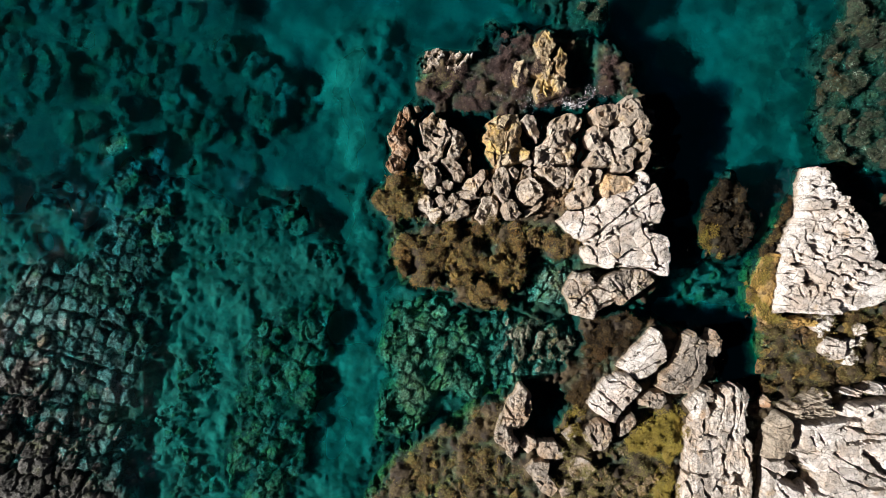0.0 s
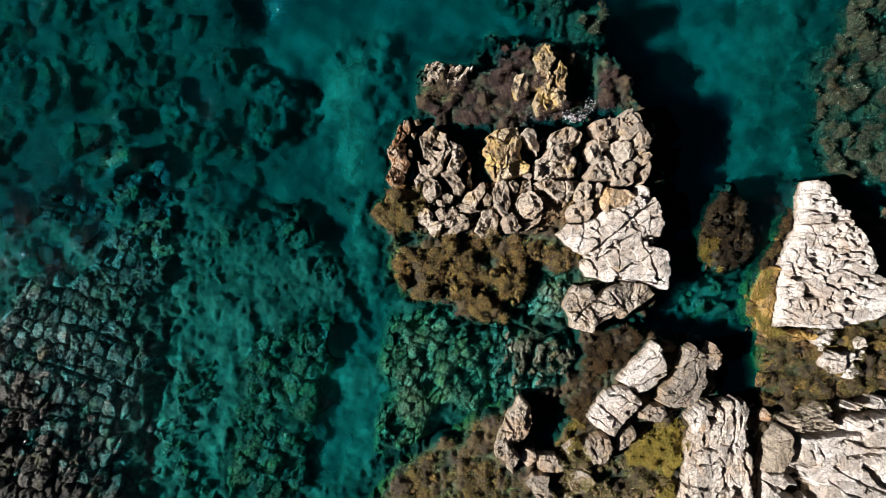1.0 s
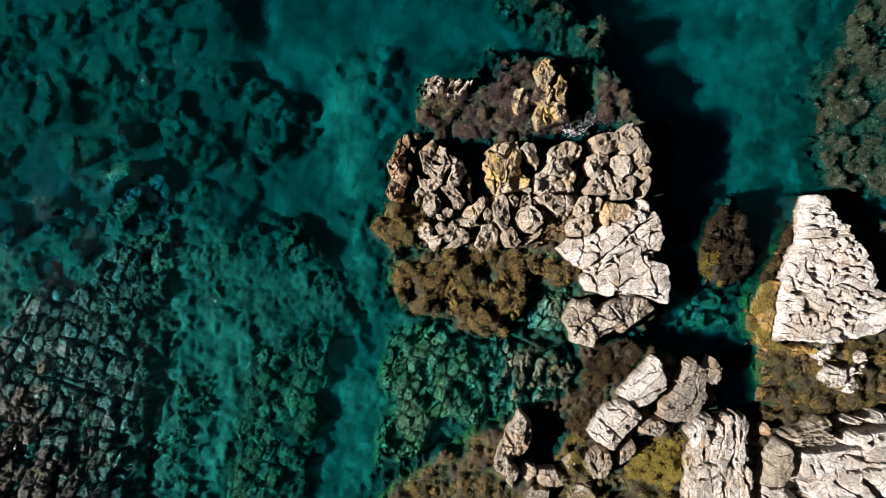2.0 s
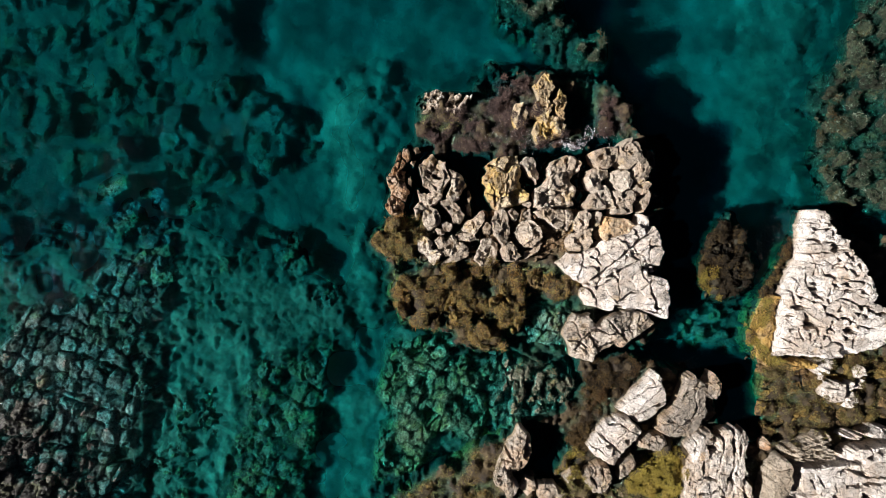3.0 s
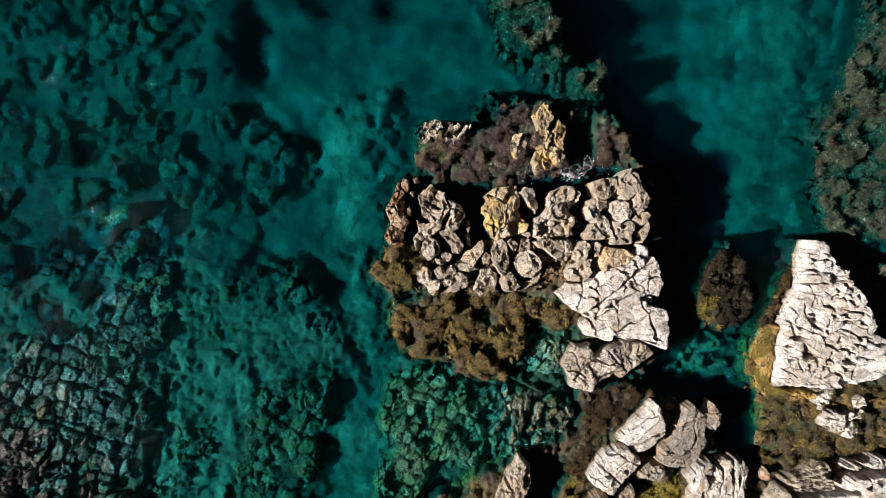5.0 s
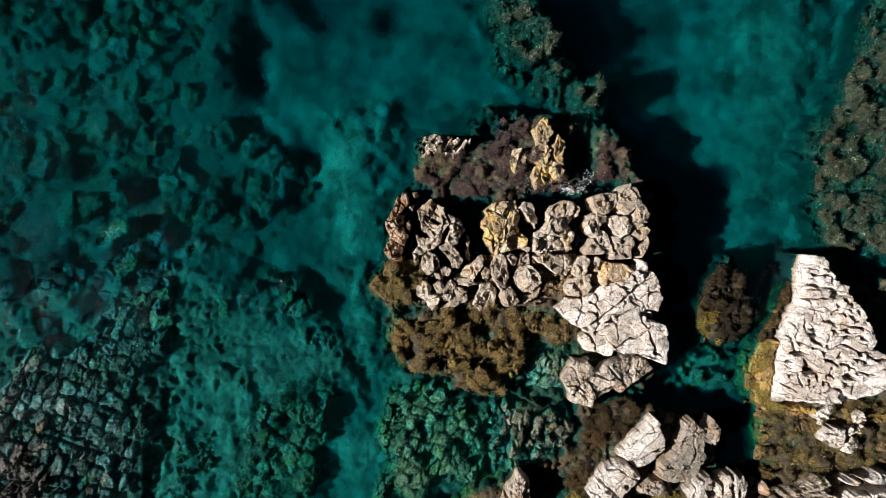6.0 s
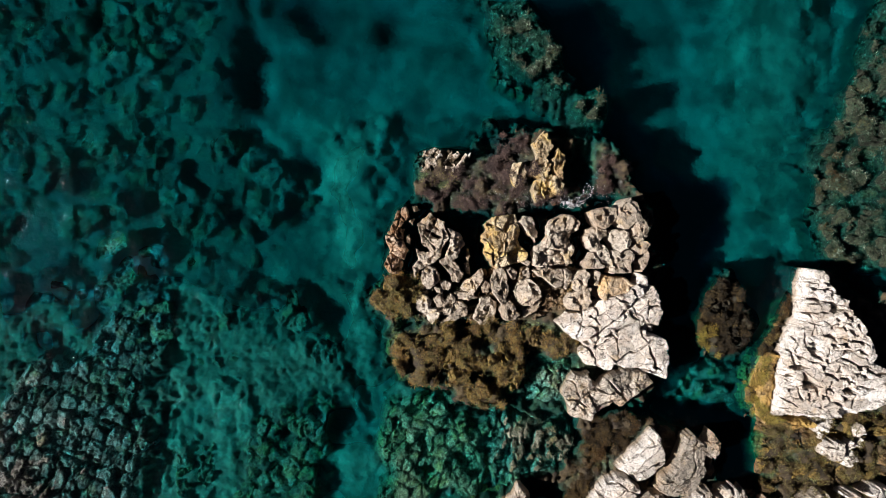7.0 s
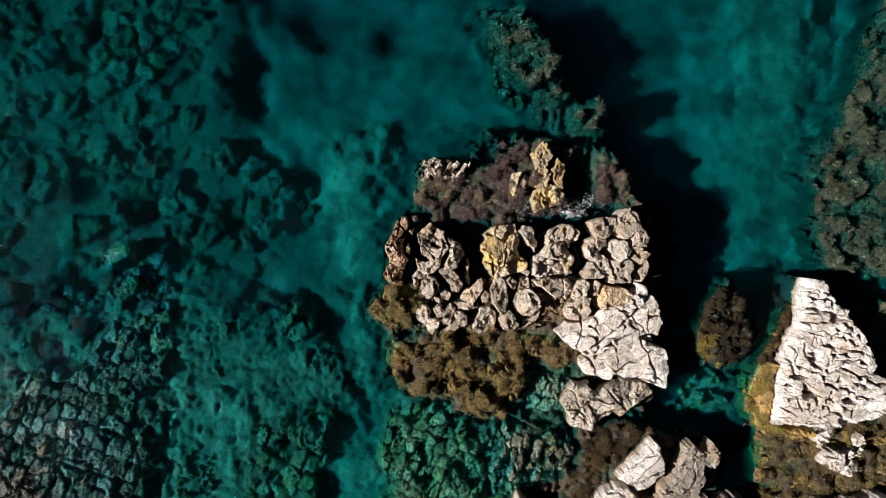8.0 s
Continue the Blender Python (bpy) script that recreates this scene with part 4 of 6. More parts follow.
FOOT_CLEFTS = [(0.1, 0.6, [(7.81, -2.19), (8.05, -2.61), (8.35, -3.21)]), (0.08, 0.5, [(7.09, -3.12), (7.57, -2.43), (7.87, -2.19), (8.35, -1.98), (8.89, -2.34), (9.37, -2.13)]), (0.1, 0.6, [(8.65, -1.41), (9.34, -2.07), (9.85, -2.67)]), (0.08, 0.5, [(8.29, -3.06), (9.04, -2.73), (9.73, -2.55)]), (0.06, 0.4, [(6.85, -2.61), (7.39, -2.67), (7.69, -2.97)]), (0.06, 0.4, [(10.03, -1.29), (9.85, -1.77), (10.15, -2.22)]), (0.06, 0.35, [(10.54, -1.29), (10.39, -1.77), (10.69, -2.13)])]
outcrop("rock_slope", FOOT, 1.05, M_GREY, "pale grey limestone foot broken into rough blocks", 1.15, 35, 1.2, uneven=0.1, lean=0.25, gap=0.045, sink=0.3, fine=0.35, rough=0.06, worn=0.1, pits=0.15, seed=820, spread=0.06, rim=0.1, bent=0.4, chip=0.28, clefts=FOOT_CLEFTS, dents=[(8.29, -1.47, 0.27, 0.9), (8.05, -1.35, 0.18, 0.8)], crumble=0.15)
PILLAR_BLOCKS = [[(5.55, 11.76), (5.76, 11.36), (5.94, 10.97), (5.76, 10.52), (5.57, 10.26), (5.27, 10.39), (5.21, 10.72), (5.00, 11.16), (5.30, 11.37)], [(4.97, 10.07), (5.30, 10.28), (5.69, 10.22), (5.90, 9.86), (5.75, 9.43), (5.45, 9.29), (5.14, 9.35), (4.84, 9.50)], [(6.04, 10.25), (6.20, 10.35), (6.33, 10.79), (6.63, 10.52), (6.69, 10.06), (6.42, 9.67), (6.54, 9.25), (6.24, 9.35), (6.12, 9.81)], [(5.09, 9.07), (5.45, 9.25), (5.90, 9.37), (6.36, 9.19), (6.63, 8.95), (6.54, 8.47), (6.15, 8.36), (5.67, 8.18), (5.20, 8.01), (4.93, 8.56)], [(3.95, 9.98), (4.32, 10.02), (4.52, 9.62), (4.42, 9.12), (4.12, 8.85), (3.80, 9.12), (3.72, 9.55)]]
PILLAR_DENTS = [(5.45, 10.97, 0.09, 0.2), (5.36, 9.92, 0.12, 0.2), (5.63, 9.68, 0.09, 0.2), (6.24, 9.92, 0.09, 0.2), (5.45, 8.86, 0.12, 0.2), (5.90, 8.65, 0.12, 0.2), (6.36, 8.77, 0.09, 0.2), (5.63, 8.41, 0.09, 0.2)]
outcrop("rock_pinnacle", None, 0.85, M_OCHRE, "jagged ochre and tan limestone pinnacle", 0.6, 80, 1.6, cells=PILLAR_BLOCKS, dents=PILLAR_DENTS, pits=0.22, seed=880, **KNOBBLY)
ISLET_BLOCKS = [[(-1.49, 10.18), (-1.27, 10.63), (-0.93, 10.88), (-0.44, 10.97), (0.02, 10.81), (0.11, 10.42), (0.29, 10.23), (0.17, 9.84), (-0.14, 10.00), (-0.61, 9.75), (-1.07, 9.75)], [(0.32, 10.35), (0.51, 10.78), (0.81, 10.87), (1.00, 10.63), (0.76, 10.42), (0.63, 10.17), (0.81, 9.92), (1.00, 10.14), (1.33, 10.66), (1.64, 10.72), (1.53, 10.32), (1.06, 9.96), (0.88, 9.56), (0.51, 9.50), (0.17, 9.73)]]
outcrop("low_rock", None, 0.42, M_WHITE, "low pale pitted limestone rock awash in weed", 0.55, 20, 1.3, cells=ISLET_BLOCKS, uneven=0.06, lean=0.3, gap=0.1, sink=0.4, rough=0.2, pits=1.1, power=2.0, worn=0.3, spread=0.1, rim=0.12, chip=0.7, crumble=0.1, seed=940, dents=[(0.47, 10.05, 0.12, 0.5), (-0.84, 10.42, 0.12, 0.4), (-0.35, 10.54, 0.12, 0.4), (-1.15, 10.11, 0.09, 0.4), (-0.11, 10.23, 0.09, 0.4)])

# the white peak and the shore rocks
PEAK = [(19.19, 3.55), (19.38, 4.01), (19.53, 4.41), (19.28, 4.45), (19.48, 4.43), (20.04, 4.31), (20.24, 4.01), (20.54, 3.42), (20.92, 2.92), (21.28, 2.77), (21.36, 2.33), (21.75, 1.80), (22.07, 1.36), (22.25, 0.91), (22.60, 0.47), (22.63, -0.12), (22.51, -0.50), (23.13, -0.71), (23.78, -1.15), (24.37, -1.89), (23.78, -2.63), (23.13, -2.69), (22.31, -3.07), (21.42, -3.39), (20.48, -3.51), (19.36, -3.45), (18.32, -3.39), (17.47, -3.45), (17.82, -3.28), (17.79, -2.72), (17.94, -1.96), (18.06, -1.19), (18.18, -0.58), (18.18, -0.28), (18.37, 0.34), (18.64, 1.01), (18.98, 1.62), (19.19, 2.42), (19.26, 2.94)]
PEAK_CLEFTS = [(0.10, 0.5, [(18.97, 3.03), (19.00, 1.74)]), (0.11, 0.5, [(18.56, 2.62), (19.62, 2.77), (20.45, 2.59)]), (0.12, 0.6, [(18.50, 2.21), (19.33, 2.03), (20.15, 2.09), (20.56, 2.33)]), (0.09, 0.4, [(18.44, 1.56), (18.97, 1.62), (19.80, 1.44)]), (0.10, 0.45, [(17.65, 0.68), (18.41, 0.62)]), (0.09, 0.4, [(17.73, 0.18), (18.27, 0.21)]), (0.10, 0.5, [(18.68, 1.09), (18.68, -0.03)]), (0.11, 0.5, [(18.38, 0.62), (18.44, -0.27), (18.62, -0.74)]), (0.12, 0.6, [(19.03, 0.91), (19.09, 0.27), (19.38, 0.15)]), (0.15, 0.7, [(17.71, -1.44), (18.50, -1.09), (19.03, -0.74)]), (0.09, 0.4, [(17.26, -1.80), (18.00, -1.44)]), (0.12, 0.6, [(18.27, -2.03), (19.09, -1.68), (19.56, -1.74)])]
PEAK_CLEFTS += [(0.09, 0.4, [(18.74, -1.97), (18.94, -2.50)]), (0.12, 0.5, [(19.62, -1.80), (19.68, -2.33), (19.41, -2.77)]), (0.15, 0.7, [(20.09, -1.09), (20.74, -1.38), (21.15, -1.36)]), (0.12, 0.6, [(19.44, -0.50), (19.91, -0.71), (20.09, -1.15)]), (0.12, 0.5, [(20.03, -0.80), (20.50, -0.44), (20.98, -0.21)]), (0.10, 0.5, [(20.95, -0.27), (21.68, -0.68), (22.33, -0.74)]), (0.12, 0.6, [(20.92, 0.03), (21.83, 0.21), (21.98, 0.50)]), (0.12, 0.6, [(20.80, 0.44), (21.45, 0.62), (21.98, 0.59), (22.27, 0.32)]), (0.10, 0.5, [(19.68, 1.27), (19.97, 0.85), (20.45, 0.91)]), (0.11, 0.5, [(20.33, 1.30), (20.86, 1.56), (21.39, 1.44)])]
PEAK_CLEFTS += [(0.11, 0.5, [(20.39, -1.59), (20.15, -2.03), (20.27, -2.47)]), (0.15, 0.7, [(21.18, -1.38), (21.24, -2.03), (21.54, -2.21), (21.33, -2.86)]), (0.12, 0.5, [(21.68, -1.74), (22.27, -1.89), (23.10, -1.50)]), (0.14, 0.6, [(22.12, -0.85), (22.57, -1.15), (23.10, -1.03)]), (0.09, 0.4, [(18.62, 3.62), (19.33, 3.68), (19.86, 3.51)]), (0.09, 0.4, [(18.88, 4.09), (18.97, 3.33)]), (0.12, 0.6, [(19.56, 3.27), (20.21, 3.33), (20.45, 3.03)]), (0.10, 0.5, [(19.77, 4.01), (19.91, 3.62)]), (0.09, 0.4, [(17.41, -0.41), (18.00, -0.62), (18.21, -0.91)]), (0.09, 0.4, [(16.97, -2.33), (17.71, -2.18), (18.09, -2.47), (18.74, -2.92)]), (0.09, 0.4, [(19.77, -2.92), (20.50, -2.62), (20.95, -2.77)]), (0.10, 0.45, [(19.33, 1.94), (19.47, 1.44), (19.38, 0.97)])]
PEAK_DENTS = [(19.53, 0.09, 0.24, 0.8), (19.71, -0.24, 0.18, 0.8), (19.03, -0.74, 0.18, 0.7), (18.65, -0.82, 0.15, 0.7), (19.12, -1.33, 0.18, 0.7), (19.36, -1.71, 0.27, 0.8), (20.59, 2.33, 0.24, 0.8), (20.45, 2.62, 0.15, 0.6), (21.09, 2.00, 0.15, 0.6), (21.21, -1.91, 0.24, 0.9), (21.06, -2.36, 0.15, 0.7), (20.39, 0.82, 0.15, 0.6), (21.86, -0.91, 0.18, 0.7), (19.50, 0.47, 0.12, 0.6), (20.95, 2.83, 0.12, 0.5), (21.45, 1.74, 0.15, 0.6), (20.15, 3.51, 0.15, 0.5), (19.33, -2.27, 0.12, 0.5), (21.68, -1.15, 0.12, 0.5)]
PEAK_DENTS += [(20.71, 1.65, 0.15, 0.6), (20.98, 1.27, 0.12, 0.6), (21.39, 1.06, 0.15, 0.6), (21.68, 0.77, 0.12, 0.6), (20.56, 0.32, 0.15, 0.6), (20.21, 0.03, 0.12, 0.6), (20.15, -0.41, 0.12, 0.5), (20.80, -0.85, 0.15, 0.6), (21.45, -1.50, 0.12, 0.6), (20.45, -1.89, 0.15, 0.6), (19.97, -2.33, 0.12, 0.5), (22.12, -1.30, 0.15, 0.6), (20.74, 3.12, 0.15, 0.5), (20.39, 2.98, 0.12, 0.5), (19.86, 2.83, 0.12, 0.5), (21.24, 0.47, 0.12, 0.6), (21.98, 0.03, 0.15, 0.6), (18.88, -0.27, 0.12, 0.5), (21.03, 2.50, 0.12, 0.5), (21.74, 1.36, 0.12, 0.6)]
outcrop("rock_peak", PEAK, 1.68, M_WHITE, "bright white limestone peak shattered into small blocks", 0.72, -8, 1.5, gx=0.1, gy=0.02, uneven=0.035, lean=0.1, gap=0.035, sink=0.15, fine=0.25, rough=0.03, jitter=0.4, small=0.42, seed=1000, power=3.0, drop=0.03, depth=0.35, bent=0.15, rim=0.1, spread=0.02, chip=0.14, clefts=PEAK_CLEFTS, dents=PEAK_DENTS, crumble=0.2, step=0.027)
SKIRT = [(17.52, -0.46), (17.84, -0.15), (18.22, -0.27), (18.10, -1.18), (17.98, -1.94), (17.80, -2.70), (17.86, -3.25), (18.22, -3.68), (19.14, -3.70), (19.92, -3.80), (19.92, -4.22), (18.71, -4.34), (17.62, -4.16), (17.24, -3.79), (17.00, -2.99), (16.88, -1.97), (17.15, -1.02)]
outcrop("rock_skirt", SKIRT, 0.85, M_OCHRESIDE, "ochre-stained rock skirt round the foot of a white peak", 1.2, 70, 1.6, gx=0.25, uneven=0.06, lean=0.2, gap=0.05, sink=0.25, fine=0.4, rough=0.12, seed=1030, spread=0.05, rim=0.14, chip=0.35)
WEED_BAND = [(18.95, 3.04), (19.26, 2.79), (19.19, 1.72), (18.83, 0.95), (18.52, 0.28), (18.15, -0.40), (17.20, -0.52), (17.42, 0.03), (17.84, 0.64), (18.21, 1.41), (18.58, 2.33)]
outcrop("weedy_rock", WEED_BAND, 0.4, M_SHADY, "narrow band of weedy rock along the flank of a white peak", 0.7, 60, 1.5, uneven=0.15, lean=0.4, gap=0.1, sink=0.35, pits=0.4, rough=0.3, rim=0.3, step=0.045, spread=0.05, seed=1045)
KNOB_BLOCKS = [[(20.32, -5.19), (20.56, -4.82), (20.90, -4.79), (21.35, -4.89), (21.41, -5.31), (21.35, -5.73), (21.11, -5.97), (20.72, -5.79), (20.43, -5.59)], [(21.71, -5.00), (21.83, -4.83), (21.95, -5.19), (21.63, -5.44)], [(21.77, -5.67), (22.09, -5.45), (22.31, -5.73), (22.19, -6.03), (21.71, -6.21), (21.65, -6.03)], [(22.26, -4.22), (22.55, -4.11), (22.61, -4.47), (22.18, -4.60)], [(22.32, -4.94), (22.49, -4.77), (22.55, -5.13), (22.24, -5.20)], [(19.89, -3.79), (20.42, -3.59), (20.81, -3.63), (21.05, -3.99), (20.69, -4.35), (20.15, -4.41), (19.99, -4.21)], [(20.26, -4.76), (20.40, -4.45), (20.33, -4.65)]]
outcrop("low_rock", None, 1.05, M_WHITE, "small white limestone knob ringed by golden weed", 0.6, 0, 1.5, cells=KNOB_BLOCKS, uneven=0.12, lean=0.3, gap=0.08, sink=0.4, fine=0.6, rough=0.1, seed=1060, rim=0.12, spread=0.1, chip=0.5, crumble=0.1, clefts=[(0.06, 0.4, [(20.21, -5.13), (21.23, -5.13)]), (0.06, 0.4, [(20.57, -4.83), (20.63, -5.79)]), (0.05, 0.35, [(20.99, -4.83), (21.05, -5.79)])])
SLAB_A = [(9.38, -6.36), (9.96, -5.78), (10.58, -5.10), (11.13, -4.52), (11.42, -4.28), (11.58, -4.36), (11.73, -4.80), (11.91, -5.49), (11.85, -5.94), (11.37, -6.42), (10.92, -6.80), (10.39, -7.04), (10.00, -6.69), (9.52, -6.45)]
outcrop("rock_slab", SLAB_A, 1.3, M_WHITE, "tilted white limestone slab with a grey weathered side", 2.6, 40, 1.8, gx=0.14, gy=-0.05, uneven=0.04, lean=0.1, gap=0.04, sink=0.3, fine=0.25, rough=0.04, small=0.2, crumble=0.12, seed=1120, spread=0.05, rim=0.12, bent=0.2, power=4.0, chip=0.15, clefts=[(0.08, 0.5, [(9.91, -6.77), (10.62, -6.36), (11.22, -6.09), (11.82, -5.82)]), (0.06, 0.4, [(10.62, -6.42), (10.92, -6.77)]), (0.05, 0.3, [(9.43, -6.30), (10.18, -5.70), (10.92, -5.10), (11.52, -4.86)]), (0.05, 0.3, [(11.07, -4.45), (11.28, -4.98)])])
SLAB_B = [(11.60, -7.23), (11.72, -6.86), (12.18, -6.58), (12.49, -6.12), (12.73, -5.35), (13.07, -4.58), (13.43, -4.35), (13.56, -4.50), (14.06, -5.07), (14.30, -4.46), (14.38, -4.29), (14.66, -4.59), (14.87, -5.04), (14.75, -5.51), (14.48, -5.81), (14.09, -5.60), (14.00, -6.08), (14.18, -6.41), (13.77, -6.85), (13.47, -7.30), (13.14, -7.69), (12.54, -7.78), (11.95, -7.72), (11.47, -7.50)]
outcrop("rock_slab", SLAB_B, 1.3, M_GREY, "grey limestone slab with cracked rough top", 2.0, 50, 1.5, uneven=0.05, lean=0.15, gap=0.04, sink=0.3, fine=0.25, rough=0.06, small=0.2, crumble=0.15, seed=1180, spread=0.05, rim=0.12, bent=0.2, power=4.0, chip=0.25, clefts=[(0.09, 0.5, [(13.62, -4.86), (13.29, -5.48), (13.47, -6.17), (13.23, -6.76)]), (0.06, 0.4, [(12.75, -5.57), (13.47, -5.10), (14.33, -4.77)]), (0.06, 0.4, [(13.89, -5.21), (14.24, -5.51), (14.48, -5.75)]), (0.06, 0.4, [(12.10, -6.08), (12.54, -5.93), (12.84, -5.57)]), (0.06, 0.35, [(12.25, -7.42), (12.84, -6.88), (13.59, -6.64)]), (0.05, 0.35, [(12.63, -4.74), (13.05, -4.92)]), (0.05, 0.35, [(11.50, -7.12), (12.25, -6.88), (12.54, -6.38)])])
SLAB_C = [(7.77, -8.29), (8.16, -7.79), (8.52, -7.33), (8.92, -6.96), (9.54, -6.68), (9.95, -6.67), (10.08, -6.90), (10.44, -7.16), (10.71, -7.41), (10.44, -7.80), (10.14, -8.10), (9.78, -8.40), (9.48, -8.85), (9.24, -9.36), (8.88, -9.24), (8.43, -8.94), (7.98, -8.64)]
outcrop("rock_slab", SLAB_C, 1.1, M_WHITE, "pale limestone slab split across by a joint", 2.0, 40, 1.3, uneven=0.06, lean=0.15, gap=0.04, sink=0.3, fine=0.25, rough=0.05, small=0.2, crumble=0.15, seed=1240, spread=0.05, rim=0.12, bent=0.2, power=4.0, chip=0.22, clefts=[(0.08, 0.5, [(8.64, -7.11), (9.42, -6.99), (9.84, -7.29), (10.50, -7.59)]), (0.07, 0.45, [(8.28, -7.41), (8.76, -7.95), (9.06, -8.25), (9.48, -8.55)]), (0.06, 0.4, [(9.33, -7.77), (9.63, -7.47), (9.84, -7.29)]), (0.05, 0.35, [(7.92, -8.22), (8.46, -8.43), (8.88, -8.82)])], dents=[(8.88, -8.22, 0.12, 0.5), (9.84, -7.92, 0.12, 0.4)])
SLAB_D = [[(10.68, -8.12), (11.07, -7.73), (11.58, -7.60), (11.85, -7.76), (12.00, -8.15), (11.67, -8.57), (11.16, -8.48), (10.71, -8.36)], [(9.61, -9.34), (9.98, -9.04), (10.29, -8.93), (10.41, -9.24), (10.11, -9.60), (9.75, -9.96), (9.50, -10.10)]]
outcrop("rock_slab", None, 1.0, M_GREY, "small grey limestone slab beside bright weed", 1.2, cells=SLAB_D, uneven=0.1, lean=0.2, gap=0.06, fine=0.4, rough=0.1, crumble=0.1, seed=1300, spread=0.1, rim=0.12, chip=0.5)
SLAB_E = [[(7.60, -10.00), (7.81, -9.58), (8.42, -9.25), (8.85, -9.39), (9.05, -9.78), (8.96, -10.41), (8.66, -10.87), (8.18, -10.90), (7.85, -10.53)], [(6.53, -10.10), (6.90, -9.70), (7.26, -9.64), (7.42, -9.87), (7.06, -10.17), (6.67, -10.29)]]
outcrop("rock_slab", None, 0.9, M_GREY, "grey limestone block above golden weed", 1.4, 60, 1.2, cells=SLAB_E, uneven=0.1, lean=0.3, gap=0.07, fine=0.4, rough=0.12, crumble=0.1, seed=1360, spread=0.1, rim=0.14, chip=0.55, clefts=[(0.07, 0.4, [(8.03, -9.27), (7.97, -9.93), (8.27, -10.53)]), (0.06, 0.35, [(8.51, -9.33), (8.63, -10.08)])])
LONE = [(3.88, -7.66), (4.12, -7.26), (4.32, -7.28), (4.49, -7.60), (4.83, -7.93), (4.77, -8.53), (4.62, -9.08), (4.37, -9.42), (4.13, -9.57), (3.80, -9.78), (3.87, -10.17), (4.10, -10.48), (3.92, -10.90), (3.77, -11.48), (3.49, -11.15), (3.34, -10.63), (2.82, -10.39), (2.78, -10.00), (3.01, -9.33), (3.41, -8.27)]
outcrop("low_rock", LONE, 1.1, M_GREY, "lone upright pale limestone rock on a weedy flat", 1.3, 70, 1.7, gy=0.05, uneven=0.08, lean=0.3, gap=0.06, sink=0.4, fine=0.5, rough=0.15, crumble=0.2, small=0.35, seed=1420, spread=0.06, rim=0.12, bent=0.2, chip=0.4, clefts=[(0.08, 0.5, [(3.40, -8.32), (3.77, -8.93), (3.64, -9.45), (4.07, -9.69)]), (0.07, 0.4, [(3.98, -7.56), (4.28, -8.23), (4.07, -8.93)]), (0.08, 0.5, [(2.86, -10.14), (3.37, -9.69), (3.68, -9.23)])], dents=[(3.68, -9.69, 0.18, 0.6), (4.31, -9.63, 0.15, 0.5), (3.07, -9.99, 0.12, 0.3)])
RUBBLE_BLOCKS = [[(5.18, -10.44), (5.88, -10.35), (6.20, -10.70), (6.55, -10.94), (6.46, -11.30), (5.67, -11.43), (5.21, -11.12)], [(4.96, -11.52), (5.42, -11.43), (5.67, -11.55), (5.61, -12.16), (5.88, -12.52), (6.15, -12.92), (5.91, -13.50), (5.36, -13.13), (4.91, -12.52), (4.47, -11.91)], [(4.50, -10.13), (4.94, -10.24), (5.00, -10.63), (4.60, -10.94), (4.21, -10.66)]]
outcrop("low_rock", None, 0.65, M_GREY, "broken grey limestone rubble on a weedy flat", 0.7, 60, 1.3, cells=RUBBLE_BLOCKS, pits=0.14, seed=1480, **KNOBBLY)
RUBBLE_CRACKED = [[(6.96, -11.55), (7.58, -11.27), (7.93, -11.45), (8.17, -11.85), (7.77, -12.34), (7.19, -12.52), (6.87, -12.07)], [(6.65, -12.66), (7.05, -12.66), (6.95, -13.22), (6.52, -13.44), (6.32, -13.11)]]
outcrop("low_rock", None, 0.6, M_GREY, "cracked grey limestone rubble beside a dark hole", 0.7, 30, 1.2, cells=RUBBLE_CRACKED, pits=0.14, seed=1540, **KNOBBLY)
RIBS = [(13.07, -8.26), (13.74, -7.65), (14.35, -7.40), (14.73, -7.55), (14.99, -7.40), (15.63, -7.21), (15.98, -7.53), (16.15, -7.29), (16.34, -7.77), (16.25, -8.61), (16.37, -9.87), (16.55, -10.77), (16.55, -11.97), (16.55, -13.22), (16.49, -15.56), (12.42, -15.56), (12.80, -13.44), (12.68, -12.46), (12.92, -11.85), (13.04, -10.63), (13.13, -9.72), (13.35, -8.87)]
RIBS_CLEFTS = [(0.32, 0.9, [(14.63, -7.47), (14.51, -8.13), (14.30, -8.79)]), (0.14, 0.6, [(14.33, -8.73), (13.97, -9.12), (13.88, -9.81)]), (0.15, 0.7, [(15.50, -7.29), (15.53, -8.37), (15.44, -9.57), (15.41, -10.53)]), (0.15, 0.7, [(14.81, -10.41), (15.05, -10.83), (14.90, -11.67), (15.23, -12.03)]), (0.14, 0.6, [(12.90, -11.91), (14.12, -12.06), (14.90, -11.31)]), (0.15, 0.7, [(15.47, -11.91), (15.80, -12.33), (15.59, -13.46)]), (0.12, 0.6, [(13.76, -12.27), (14.33, -13.61)]), (0.12, 0.5, [(13.25, -10.23), (13.97, -9.87), (14.57, -10.05)]), (0.14, 0.6, [(15.08, -11.73), (14.57, -12.45), (14.03, -13.76)]), (0.14, 0.6, [(16.25, -9.21), (16.01, -10.47), (16.40, -11.73)])]
RIBS_CLEFTS += [(0.10, 0.5, [(15.02, -7.47), (14.93, -8.52), (14.57, -9.57)]), (0.10, 0.5, [(15.92, -7.77), (15.83, -8.82), (15.65, -9.72)]), (0.10, 0.5, [(13.55, -7.77), (13.37, -8.82), (13.25, -9.57)]), (0.10, 0.5, [(13.67, -10.77), (14.33, -10.77), (14.72, -10.53)]), (0.11, 0.5, [(13.13, -12.27), (13.31, -13.76)]), (0.10, 0.5, [(15.23, -9.87), (14.99, -10.77)])]
